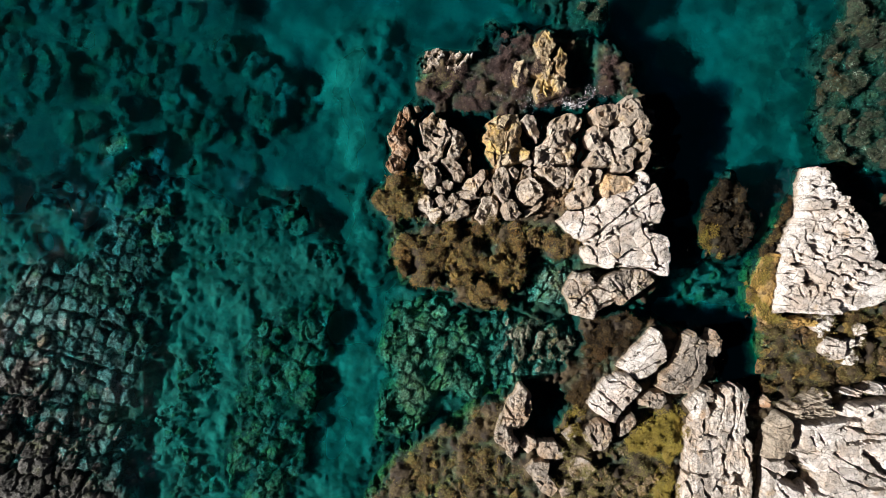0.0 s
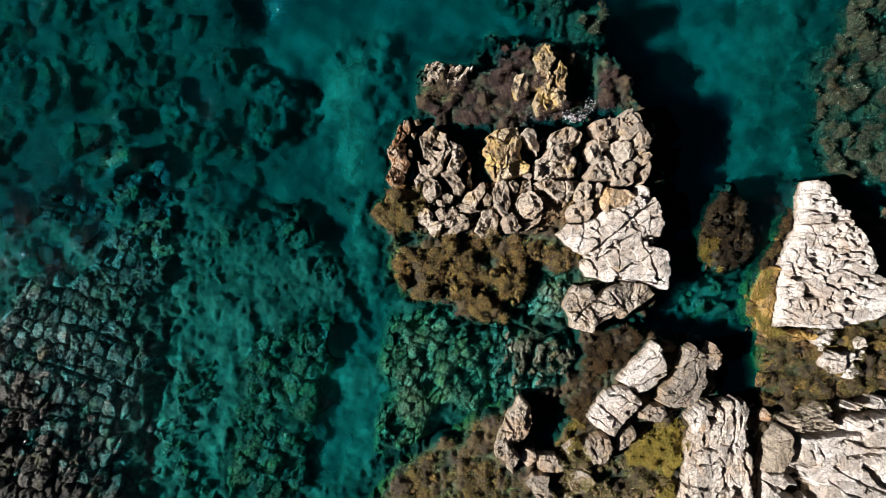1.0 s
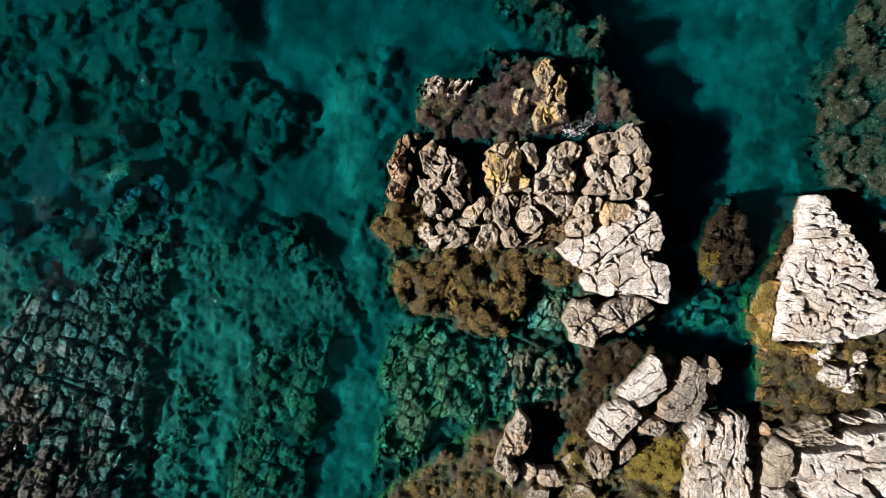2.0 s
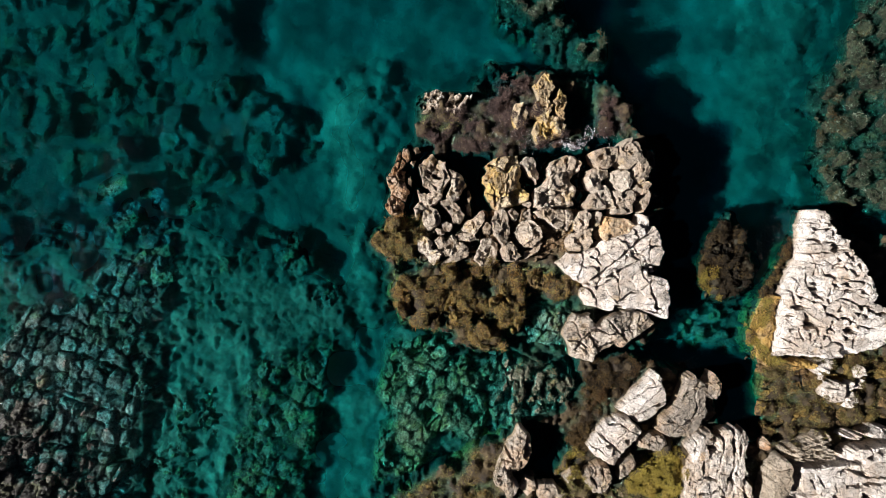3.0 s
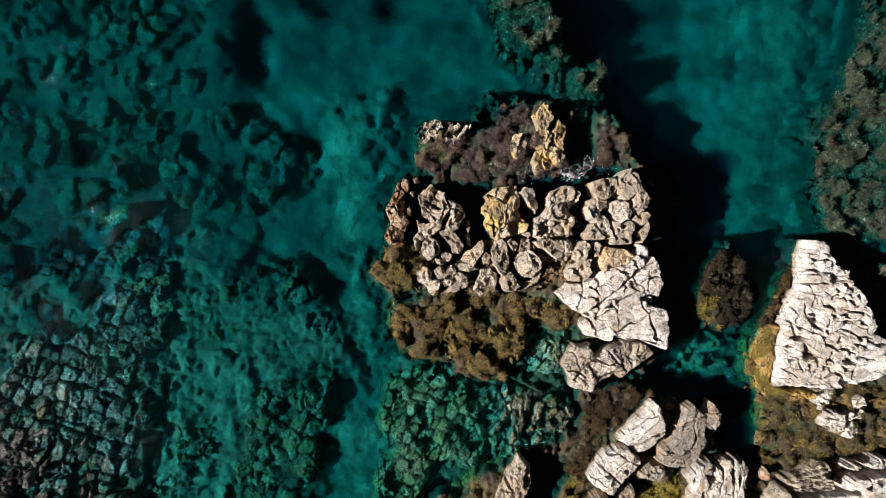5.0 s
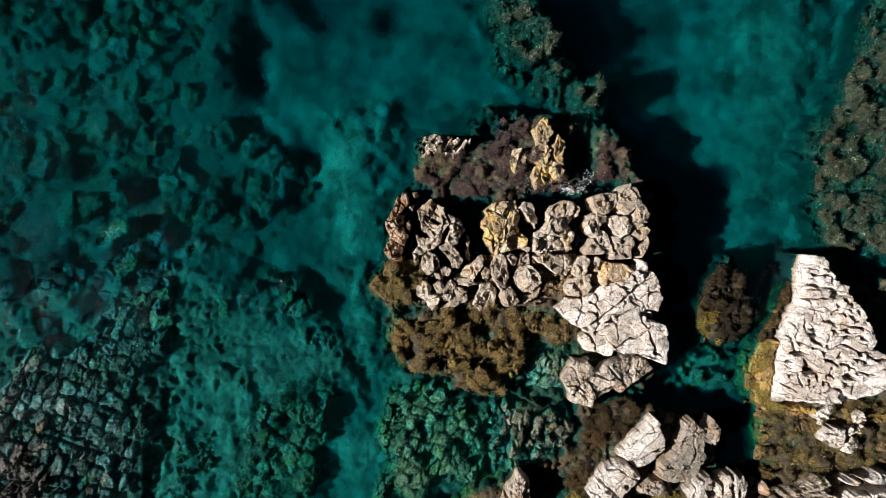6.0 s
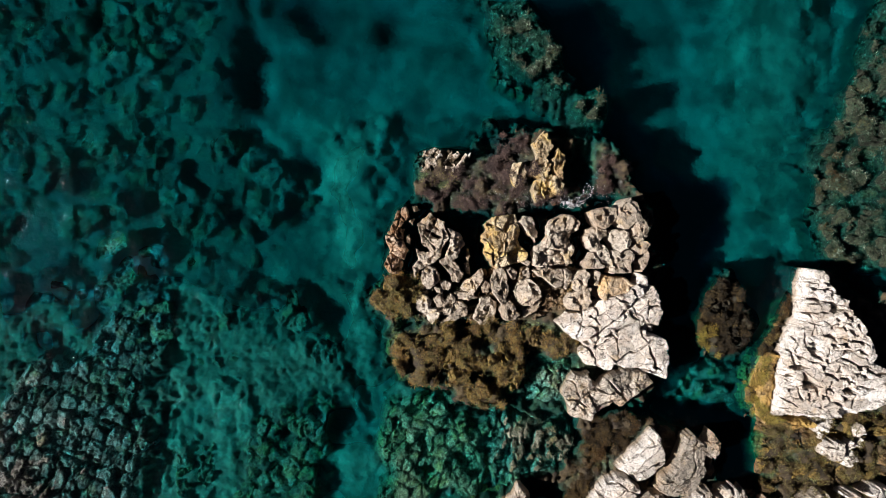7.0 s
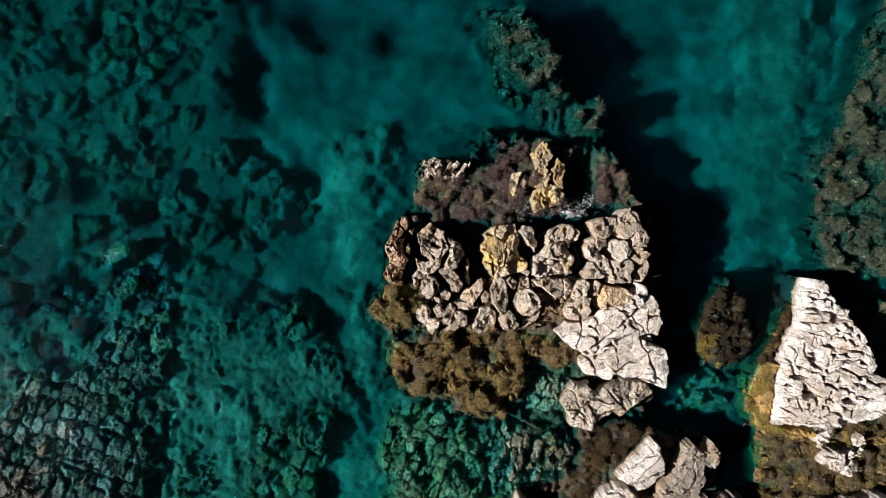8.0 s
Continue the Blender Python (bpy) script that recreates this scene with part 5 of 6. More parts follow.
RIBS_DENTS = [(14.45, -8.43, 0.21, 0.9), (15.92, -12.21, 0.30, 0.9), (14.75, -12.75, 0.15, 0.7), (16.37, -10.02, 0.18, 0.7), (14.96, -11.13, 0.15, 0.6), (15.53, -7.92, 0.12, 0.5), (16.22, -8.97, 0.12, 0.5)]
outcrop("rock_ribs", RIBS, 1.1, M_BEDDED, "white limestone ribs of steeply bedded strata", 0.95, 78, 2.6, gx=0.03, uneven=0.035, lean=0.06, gap=0.04, sink=0.08, fine=0.1, rough=0.05, jitter=0.42, small=0.45, seed=1600, drop=0.02, depth=0.3, spread=0.04, rim=0.12, chip=0.18, clefts=RIBS_CLEFTS, dents=RIBS_DENTS, crumble=0.2)
LIP = [(17.43, -9.72), (17.52, -9.23), (17.82, -8.96), (18.21, -8.79), (18.32, -8.78), (18.59, -9.22), (18.56, -9.90), (18.32, -10.70), (17.91, -11.06), (17.32, -11.12), (17.02, -11.10), (17.21, -10.48)]
outcrop("rock_slab", LIP, 1.5, M_FAWN, "smooth fawn limestone slab at the edge of a shelf", 3.0, 70, 1.4, uneven=0.02, lean=0.05, gap=0.02, sink=0.04, fine=0.05, rough=0.06, crumble=0.08, seed=1660, spread=0.08, chip=0.15)
SHELF = [(19.07, -9.41), (19.99, -9.23), (21.33, -9.11), (21.45, -8.56), (21.75, -8.26), (22.60, -8.21), (23.76, -8.15), (25.76, -7.82), (25.76, -15.44), (16.54, -15.44), (17.12, -12.77), (17.31, -11.30), (18.53, -11.12), (19.01, -10.48)]
SHELF_CLEFTS = [(0.20, 0.8, [(20.35, -8.06), (20.82, -8.36), (21.00, -8.75), (21.60, -9.07), (22.49, -8.75), (23.32, -8.42), (24.27, -8.15)]), (0.14, 0.6, [(21.60, -9.07), (21.48, -9.37), (21.00, -9.55)]), (0.12, 0.6, [(21.95, -8.95), (22.13, -9.61), (22.73, -9.79), (23.98, -9.73)]), (0.12, 0.5, [(20.70, -9.55), (21.36, -9.40), (22.37, -9.55)]), (0.10, 0.4, [(19.87, -9.73), (20.11, -10.26), (19.99, -10.68)]), (0.14, 0.6, [(18.21, -10.59), (18.77, -10.38), (18.95, -9.85)]), (0.11, 0.5, [(21.30, -10.32), (22.19, -10.14), (23.32, -10.08), (24.87, -9.97)]), (0.12, 0.6, [(20.65, -10.74), (21.30, -11.22), (22.19, -11.69), (23.32, -12.11), (24.87, -12.52)]), (0.24, 0.8, [(22.19, -10.74), (22.73, -11.13), (23.32, -11.72), (23.98, -12.17)]), (0.12, 0.5, [(20.35, -11.51), (21.30, -12.17), (22.49, -12.64), (23.68, -12.52)])]
SHELF_CLEFTS += [(0.09, 0.35, [(18.44, -8.60), (19.51, -8.36), (20.56, -8.24)]), (0.09, 0.35, [(18.38, -9.01), (19.51, -8.84), (20.70, -8.72)]), (0.09, 0.35, [(18.62, -9.25), (19.81, -9.13), (20.85, -9.13)]), (0.12, 0.5, [(18.18, -10.86), (18.92, -10.77), (19.57, -10.86)]), (0.15, 0.7, [(17.13, -11.75), (17.67, -11.93), (18.27, -12.17), (18.68, -12.05)]), (0.11, 0.5, [(17.73, -12.46), (18.32, -13.21), (18.47, -13.95)]), (0.11, 0.5, [(20.70, -10.14), (20.82, -10.68)]), (0.10, 0.4, [(19.51, -9.97), (19.75, -10.38)]), (0.12, 0.6, [(22.64, -8.30), (22.85, -8.75)]), (0.10, 0.4, [(19.37, -12.76), (20.41, -13.06), (21.30, -13.65)])]
SHELF_DENTS = [(19.07, -12.11, 0.59, 1.3), (18.68, -11.33, 0.42, 1.1), (19.75, -12.46, 0.42, 1.2), (18.27, -12.05, 0.24, 0.9), (17.67, -11.96, 0.21, 0.8), (19.40, -11.04, 0.24, 0.8), (22.73, -11.22, 0.24, 0.9), (23.08, -11.63, 0.24, 0.9), (22.34, -12.02, 0.15, 0.6), (20.56, -8.18, 0.24, 0.8), (21.00, -8.84, 0.15, 0.6), (18.92, -10.44, 0.12, 0.5)]
outcrop("rock_shelf", SHELF, 1.35, M_WHITE, "broad white limestone shelf of sloping beds and dark joints", 1.05, -10, 1.4, gx=0.03, uneven=0.02, lean=0.05, gap=0.04, sink=0.06, fine=0.08, rough=0.03, jitter=0.45, small=0.45, seed=1720, drop=0.0, depth=0.3, rim=0.12, chip=0.1, spread=0.05, clefts=SHELF_CLEFTS, dents=SHELF_DENTS, crumble=0.1)
GREY_BED = [(18.29, -8.48), (18.77, -8.27), (19.28, -8.15), (19.74, -7.85), (20.19, -7.61), (20.61, -7.57), (20.86, -7.93), (20.86, -8.43), (20.86, -8.97), (19.55, -9.09), (18.65, -9.21), (18.47, -8.84)]
GREY_BED_LINES = [(0.10, 0.4, [(18.24, -8.55), (19.10, -8.43), (19.99, -8.19), (20.74, -8.07)]), (0.10, 0.4, [(18.41, -8.85), (19.25, -8.73), (20.20, -8.55), (20.92, -8.49)]), (0.08, 0.3, [(18.95, -8.19), (19.84, -7.96), (20.59, -7.84)]), (0.14, 0.6, [(20.50, -7.90), (20.44, -8.19), (20.74, -8.37)]), (0.08, 0.3, [(19.10, -8.97), (19.84, -8.85), (20.74, -8.79)])]
outcrop("rock_slab", GREY_BED, 1.2, M_FAWN, "thin grey limestone beds breaking away along a shelf", 0.5, -8, 3.0, gy=-0.1, uneven=0.08, lean=0.2, gap=0.04, sink=0.15, fine=0.2, rough=0.08, crumble=0.2, seed=1750, spread=0.05, rim=0.12, chip=0.3, clefts=GREY_BED_LINES)
RUSTY_KNOB = [[(17.32, -8.09), (17.52, -7.95), (17.67, -8.19), (17.55, -8.55), (17.19, -8.61), (17.26, -8.39)]]
outcrop("low_rock", None, 1.1, M_RUST, "small rusty knob at the corner of a shelf", 0.5, cells=RUSTY_KNOB, uneven=0.1, lean=0.4, gap=0.07, rough=0.2, crumble=0.2, seed=1790, spread=0.04, rim=0.14, chip=0.6)
BROW = [[(21.44, -7.63), (21.88, -7.48), (22.14, -7.61), (22.03, -7.76), (21.43, -7.76)], [(22.57, -7.46), (23.38, -7.19), (23.86, -7.37), (23.71, -7.67), (22.62, -7.67)]]
outcrop("low_rock", None, 1.35, M_WHITE, "small pale blocks along the brow of a shelf", 0.8, cells=BROW, uneven=0.1, lean=0.3, gap=0.07, rough=0.1, crumble=0.1, seed=1780, spread=0.1, rim=0.12, chip=0.5)

# ---- rocks under weed, and the reef under water ----
WEEDY = [(-3.13, 3.81), (-2.60, 4.21), (-1.42, 3.99), (-1.21, 2.97), (-1.30, 1.52), (2.97, 1.52), (5.45, 1.36), (6.69, 0.84), (7.61, 0.03), (7.30, -0.43), (4.83, -0.28), (4.36, -1.83), (3.44, -3.44), (2.04, -3.37), (0.50, -2.35), (-2.29, -1.89), (-3.03, -0.43), (-2.75, 1.27), (-3.93, 2.51)]
FOOT_CLEFTS = [(0.30, 0.9, [(0.37, 0.28), (0.19, -0.34), (-0.03, -1.21), (0.19, -2.20)]), (0.16, 0.7, [(1.89, -1.27), (1.67, -1.83), (1.30, -2.32)]), (0.14, 0.6, [(2.10, -1.58), (2.60, -1.98), (3.28, -2.20)]), (0.22, 0.8, [(4.64, 0.28), (4.52, -0.43), (4.15, -1.15)]), (0.14, 0.6, [(-1.73, 1.64), (-1.11, 1.39)]), (0.12, 0.5, [(0.50, -1.02), (1.18, -0.84), (1.92, -1.02)]), (0.12, 0.5, [(-2.60, 0.03), (-1.92, -0.15), (-1.49, 0.03)]), (0.12, 0.5, [(2.72, 0.03), (3.28, -0.34), (3.74, -0.90)])]
FOOT_DENTS = [(-1.73, 1.33, 0.50, 1.0), (-1.27, 1.02, 0.31, 0.9), (-1.42, -0.34, 0.37, 0.9), (-1.61, -0.71, 0.25, 0.7), (2.26, 0.03, 0.56, 1.1), (2.41, 0.50, 0.37, 0.9), (3.22, -2.51, 0.43, 1.0), (-1.05, 0.34, 0.22, 0.5), (3.74, -0.28, 0.19, 0.5), (0.96, 0.80, 0.22, 0.6), (-0.43, -1.83, 0.25, 0.6)]
outcrop("weedy_rock", WEEDY, 0.5, M_DARK, "low boulders thick with golden brown weed at the waterline", 1.0, 75, 1.4, uneven=0.32, lean=0.5, gap=0.16, sink=0.5, pits=0.45, drop=0.05, rough=0.35, power=2.0, worn=0.5, bent=0.7, rim=0.4, step=0.05, spread=0.1, seed=2060, stray=0.3, clefts=FOOT_CLEFTS, dents=FOOT_DENTS, chip=0.3)
TURF = [(-1.21, 9.69), (1.42, 9.69), (2.04, 10.71), (3.28, 11.85), (4.98, 11.73), (4.98, 8.54), (6.69, 8.33), (8.23, 8.70), (8.39, 10.55), (9.32, 10.80), (10.03, 9.93), (10.03, 8.54), (8.08, 8.14), (6.69, 7.71), (2.66, 7.27), (-1.21, 8.02)]
outcrop("weedy_rock", TURF, 0.18, M_VIOLET, "low rough rock under purple brown weed", 0.9, 10, 1.2, uneven=0.25, lean=0.5, gap=0.16, sink=0.5, pits=0.7, drop=0.08, rough=0.35, power=2.0, worn=0.5, bent=0.7, rim=0.4, step=0.05, spread=0.05, seed=2120)
HUMP = [(13.94, 2.48), (14.49, 3.09), (15.31, 3.94), (16.14, 3.76), (16.99, 1.71), (16.84, 0.03), (16.08, -0.52), (14.70, -0.58), (13.88, 0.34)]
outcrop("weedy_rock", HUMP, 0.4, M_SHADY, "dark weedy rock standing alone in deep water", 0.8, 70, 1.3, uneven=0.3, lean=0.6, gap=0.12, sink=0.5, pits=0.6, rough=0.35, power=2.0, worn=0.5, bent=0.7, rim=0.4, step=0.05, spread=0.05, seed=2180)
FLAT = [(3.60, -7.73), (2.86, -10.52), (3.60, -11.83), (4.69, -12.45), (4.84, -16.11), (-6.02, -16.11), (-4.47, -13.32), (-2.61, -11.15), (0.50, -9.44), (2.36, -8.20)]
FLAT_CLEFTS = [(0.16, 0.6, [(-1.73, -10.55), (-1.21, -11.36), (-0.74, -12.10), (-0.80, -13.22), (-0.59, -14.21)]), (0.14, 0.6, [(0.43, -9.50), (-0.06, -10.37), (0.43, -10.62), (1.18, -10.80)]), (0.12, 0.5, [(-0.06, -10.37), (-0.50, -10.99), (-1.21, -11.36)]), (0.14, 0.6, [(-2.60, -11.11), (-2.35, -12.04), (-2.60, -13.22)]), (0.12, 0.5, [(1.18, -10.80), (0.87, -11.92), (1.42, -12.53)]), (0.12, 0.5, [(2.29, -8.02), (2.10, -8.79), (2.66, -9.87)]), (0.12, 0.5, [(1.73, -10.18), (2.66, -10.80), (3.13, -11.73)]), (0.12, 0.5, [(-0.74, -12.10), (0.19, -12.35), (0.87, -11.92)]), (0.14, 0.6, [(0.50, -12.66), (0.96, -13.65), (0.80, -14.82)])]
outcrop("weedy_flat", FLAT, 0.1, M_DARK, "wave-cut rock flat carpeted in golden olive weed", 1.1, 60, 1.2, uneven=0.14, lean=0.25, gap=0.17, sink=0.5, pits=0.35, rough=0.35, power=2.0, worn=0.5, bent=0.7, rim=0.4, step=0.05, spread=0.05, seed=2240, stray=1.4, drop=0.06, clefts=FLAT_CLEFTS, chip=0.2)
LEDGE = [(7.77, -3.74), (11.95, -3.44), (10.40, -5.08), (9.32, -6.41), (8.54, -6.93), (7.77, -8.70), (7.61, -10.03), (6.22, -10.03), (6.38, -7.71), (7.06, -6.16)]
# the rock's dark tone here includes shade thrown by the slabs
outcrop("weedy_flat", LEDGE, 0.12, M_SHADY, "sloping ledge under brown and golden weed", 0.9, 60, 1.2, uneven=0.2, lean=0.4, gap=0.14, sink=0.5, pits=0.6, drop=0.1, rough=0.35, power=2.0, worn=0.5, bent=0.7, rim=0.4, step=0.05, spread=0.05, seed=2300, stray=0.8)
APRON = [(18.89, 2.94), (18.52, 2.12), (17.72, 0.64), (17.20, -0.34), (16.59, -1.20), (16.50, -3.04), (17.05, -4.02), (16.89, -4.88), (17.20, -7.63), (17.97, -8.62), (21.34, -8.00), (26.25, -7.02), (26.25, -3.04), (23.79, -2.73), (20.11, -3.71), (18.58, -3.83), (17.57, -3.19), (17.29, -1.81), (18.03, 0.03), (19.04, 1.87)]
outcrop("weedy_flat", APRON, 0.25, M_DARK, "golden brown weedy apron at the foot of a white peak", 1.0, 20, 1.4, uneven=0.34, lean=0.35, gap=0.22, sink=0.4, pits=0.6, rough=0.35, power=2.0, worn=0.5, bent=0.7, rim=0.4, step=0.05, spread=0.05, seed=2360, drop=0.15)
MOSSY = [(12.83, -8.32), (13.07, -9.26), (13.19, -10.33), (12.74, -11.85), (12.52, -15.81), (11.61, -15.81), (11.46, -12.46), (12.07, -11.61), (10.24, -11.00), (9.78, -10.18), (11.15, -9.26)]
outcrop("weedy_flat", MOSSY, 0.55, M_MOSSROCK, "hollow between rocks lined with bright ochre weed", 0.9, 60, 1.2, uneven=0.12, lean=0.3, gap=0.08, sink=0.3, pits=0.4, rough=0.35, power=2.0, worn=0.5, bent=0.7, rim=0.4, step=0.05, spread=0.05, seed=2420)
COBBLE = [(6.18, -10.12), (7.57, -10.18), (8.03, -11.04), (9.72, -10.73), (12.18, -11.96), (11.72, -15.96), (4.80, -15.96), (5.57, -13.50), (5.87, -11.96), (6.74, -11.41)]
outcrop("weedy_flat", COBBLE, 0.3, M_RUBBLE, "jumbled dark rocks with olive weed between slabs", 0.75, 50, 1.2, uneven=0.32, lean=0.6, gap=0.25, sink=0.5, pits=0.4, drop=0.15, rough=0.35, power=2.0, worn=0.5, bent=0.7, rim=0.4, step=0.05, spread=0.05, seed=2480)


def reef(outline, z, label, size, angle, stretch, gx=0.0, gy=0.0, clefts=(), bent=0.7, depth=0.6, chip=0.25, uneven=0.2, gap=0.18, jitter=0.4, base=-2.9, mat=M_REEF, drop=0.1, power=3.0, worn=0.3, sink=0.6, rough=0.2, step=0.058, rim=0.9, spread=0.3, stray=2.4, seed=7):
    """Drowned rock, its joints opened wide by the sea."""
    outcrop("reef", outline, z, mat, label, size, angle, stretch, gx, gy, uneven=uneven, lean=0.3, gap=gap, jitter=jitter, base=base, sink=sink, rough=rough,
            drop=drop, depth=depth, power=power, worn=worn, rim=rim, bent=bent, chip=chip, spread=spread, step=step, category="reef", fine=0.6, stray=stray, seed=seed, clefts=clefts)


JOINTS = [(0.16, 0.7, [(-19.93, -3.58), (-18.36, -4.21), (-16.41, -5.00)]), (0.16, 0.7, [(-22.76, -5.31), (-21.18, -5.88), (-19.93, -6.32), (-18.20, -6.73), (-16.41, -7.13)]), (0.15, 0.6, [(-19.46, -6.25), (-19.68, -7.83), (-19.46, -9.40), (-19.93, -10.97)]), (0.13, 0.6, [(-18.20, -6.73), (-17.98, -8.14), (-17.88, -9.55), (-18.36, -10.97)]), (0.16, 0.7, [(-21.50, -5.00), (-21.34, -6.57), (-22.13, -8.14), (-22.76, -10.03), (-23.38, -12.23)]), (0.13, 0.6, [(-22.76, -8.14), (-21.18, -8.61), (-19.61, -8.83), (-16.78, -9.40)])]
JOINTS += [(0.13, 0.6, [(-23.38, -9.87), (-20.87, -10.18), (-18.36, -10.50), (-16.78, -10.81)]), (0.15, 0.6, [(-21.18, -10.34), (-21.34, -12.23), (-20.87, -13.80)]), (0.15, 0.6, [(-19.61, -10.97), (-19.46, -12.23), (-20.24, -13.80)]), (0.12, 0.6, [(-17.41, -1.85), (-17.88, -3.11), (-17.10, -4.68), (-17.26, -6.25)]), (0.16, 0.7, [(-20.56, -11.66), (-18.04, -11.28), (-16.78, -12.23)]), (0.15, 0.6, [(-23.70, -6.25), (-23.86, -8.14), (-24.64, -10.03)])]
reef([(-28.50, -16.36), (-28.50, -2.49), (-25.66, -3.75), (-23.61, -1.86), (-22.35, 0.35), (-20.78, -0.91), (-19.20, 1.29), (-17.62, 1.77), (-15.73, 3.50), (-14.88, 1.29), (-15.73, -0.91), (-16.46, -2.49), (-15.70, -4.70), (-15.89, -6.27), (-16.84, -8.17), (-16.33, -9.74), (-17.28, -11.32), (-16.90, -13.84), (-17.62, -16.36)], -0.28, "drowned grey limestone reef cut into square joint blocks", 0.85, 72, 1.35, jitter=0.3, power=4.0, sink=0.65, gx=-0.07, gy=-0.045, uneven=0.17, gap=0.12, base=-1.8, mat=M_GREYREEF, drop=0.09, clefts=JOINTS, seed=5060, rim=0.9, stray=1.2, bent=0.3, worn=0.12)
reef([(-11.49, -4.77), (-9.09, -3.33), (-7.17, -2.69), (-5.41, -3.33), (-5.89, -6.37), (-7.17, -9.89), (-8.45, -13.41), (-9.41, -16.61), (-12.61, -16.61), (-12.93, -12.13), (-12.29, -9.57), (-11.65, -7.65)], -0.95, "drowned reef of green weedy limestone blocks", 1.0, 65, 1.3, gy=-0.03, uneven=0.16, gap=0.16, drop=0.14, seed=5120, rim=1.2)
reef([(-19.30, 4.58), (-15.72, 6.85), (-14.75, 3.61), (-15.07, 0.68), (-16.70, -1.59), (-18.65, -0.29), (-21.57, -0.94), (-29.37, -1.27), (-29.37, 2.63), (-23.52, 3.61)], -1.5, "drowned limestone reef with square joint blocks in deep water", 0.95, 70, 1.3, jitter=0.28, power=4.0, sink=0.9, uneven=0.22, gap=0.18, drop=0.12, seed=5180, mat=M_GREYREEF, rim=1.2, bent=0.35, worn=0.15)
reef([(-15.91, -5.76), (-12.36, -5.12), (-12.04, -8.02), (-13.01, -9.63), (-12.85, -14.14), (-16.55, -14.14), (-16.07, -10.27)], -0.92, "scattered small drowned blocks on pale sand", 0.6, 65, 1.3, uneven=0.15, gap=0.25, drop=0.45, seed=5240)
PLATES = [[(-17.72, 1.56), (-16.63, 2.20), (-16.38, 1.69), (-17.33, 0.92)], [(-16.50, 2.20), (-15.42, 2.52), (-15.17, 2.01), (-16.22, 1.56)], [(-17.91, 0.67), (-16.63, 0.92), (-16.44, 0.03), (-17.78, -0.16)], [(-16.44, 1.15), (-15.17, 1.47), (-15.04, 0.51), (-16.25, 0.03)], [(-17.65, -0.45), (-16.63, -0.29), (-16.44, -0.92), (-17.46, -1.24)], [(-19.56, -1.88), (-18.45, -1.72), (-18.13, -2.36), (-19.31, -2.84)], [(-20.20, -3.15), (-18.77, -2.84), (-18.45, -3.79), (-19.88, -4.11)], [(-18.45, 3.54), (-17.33, 4.49), (-16.95, 3.86), (-18.13, 2.90)], [(-18.93, 5.70), (-17.65, 6.40), (-17.33, 5.70), (-18.61, 4.97)], [(-18.13, -3.31), (-17.33, -3.54), (-17.46, -4.43), (-18.23, -4.27)], [(-24.34, -2.04), (-23.07, -1.56), (-22.50, -2.26), (-23.39, -2.90)]]
outcrop("reef", None, -0.85, M_REEF, "large pale drowned limestone plates with crossing joints", 1.1, cells=PLATES, uneven=0.12, lean=0.15, gap=0.12, sink=0.5, rough=0.15, base=-2.8, rim=0.3, spread=0.3, bent=0.4, step=0.058, category="reef", chip=0.3, seed=7000)
reef([(-14.51, 3.63), (-11.57, 2.97), (-7.32, 3.63), (-4.71, -0.95), (-4.22, -3.89), (-6.01, -3.40), (-8.63, -1.93), (-11.57, -2.58), (-14.84, -1.27)], -1.4, "drowned reef of dark boulders in deep teal water", 1.1, 60, 1.2, uneven=0.24, gap=0.34, sink=0.5, depth=0.55, drop=0.24, mat=M_DEEPREEF, seed=5300, power=2.0, worn=0.5, rough=0.3, rim=1.4, jitter=0.5, chip=0.15)
reef([(-29.98, 25.57), (-22.68, 25.57), (-16.71, 25.57), (-12.07, 25.57), (-11.41, 12.63), (-7.76, 9.65), (-7.43, 7.00), (-10.41, 4.01), (-14.72, 4.01), (-19.37, 5.34), (-24.01, 4.01), (-29.98, 3.35)], -1.95, "deep reef of scattered dark boulders", 1.5, 50, 1.1, uneven=0.2, gap=0.6, sink=0.3, depth=0.4, base=-3.4, drop=0.2, mat=M_DEEPREEF, seed=5360, power=2.0, worn=0.5, rough=0.3, step=0.08, jitter=0.5, chip=0.12)
reef([(-2.65, -3.28), (0.19, -2.81), (2.71, -3.69), (2.71, -6.59), (1.45, -8.17), (-0.76, -9.11), (-2.65, -10.37), (-3.59, -11.00), (-2.96, -7.85)], -0.3, "shallow drowned reef with weed and sand pockets", 0.72, 60, 1.2, uneven=0.13, gap=0.11, sink=0.4, base=-1.5, drop=0.1, power=2.0, worn=0.5, mat=M_SOFTREEF, seed=5420)
reef([(2.75, -3.72), (7.23, -3.79), (7.63, -4.97), (7.23, -6.38), (5.51, -6.70), (3.00, -7.79), (2.63, -6.23)], 0.13, "shallow ridged grey reef of upright limestone ribs", 0.55, 75, 2.0, uneven=0.14, gap=0.12, base=-1.5, mat=M_RIBREEF, seed=5480, stray=1.0)
reef([(4.75, -0.53), (7.17, -0.35), (7.54, -1.85), (7.04, -3.21), (4.75, -3.05), (4.43, -1.54)], -0.1, "green drowned blocks in a small clear rock pool", 0.85, 70, 1.3, uneven=0.05, gap=0.1, base=-1.3, sink=0.35, drop=0.0, mat=M_RIBREEF, seed=5540, stray=0.0, spread=0.1)
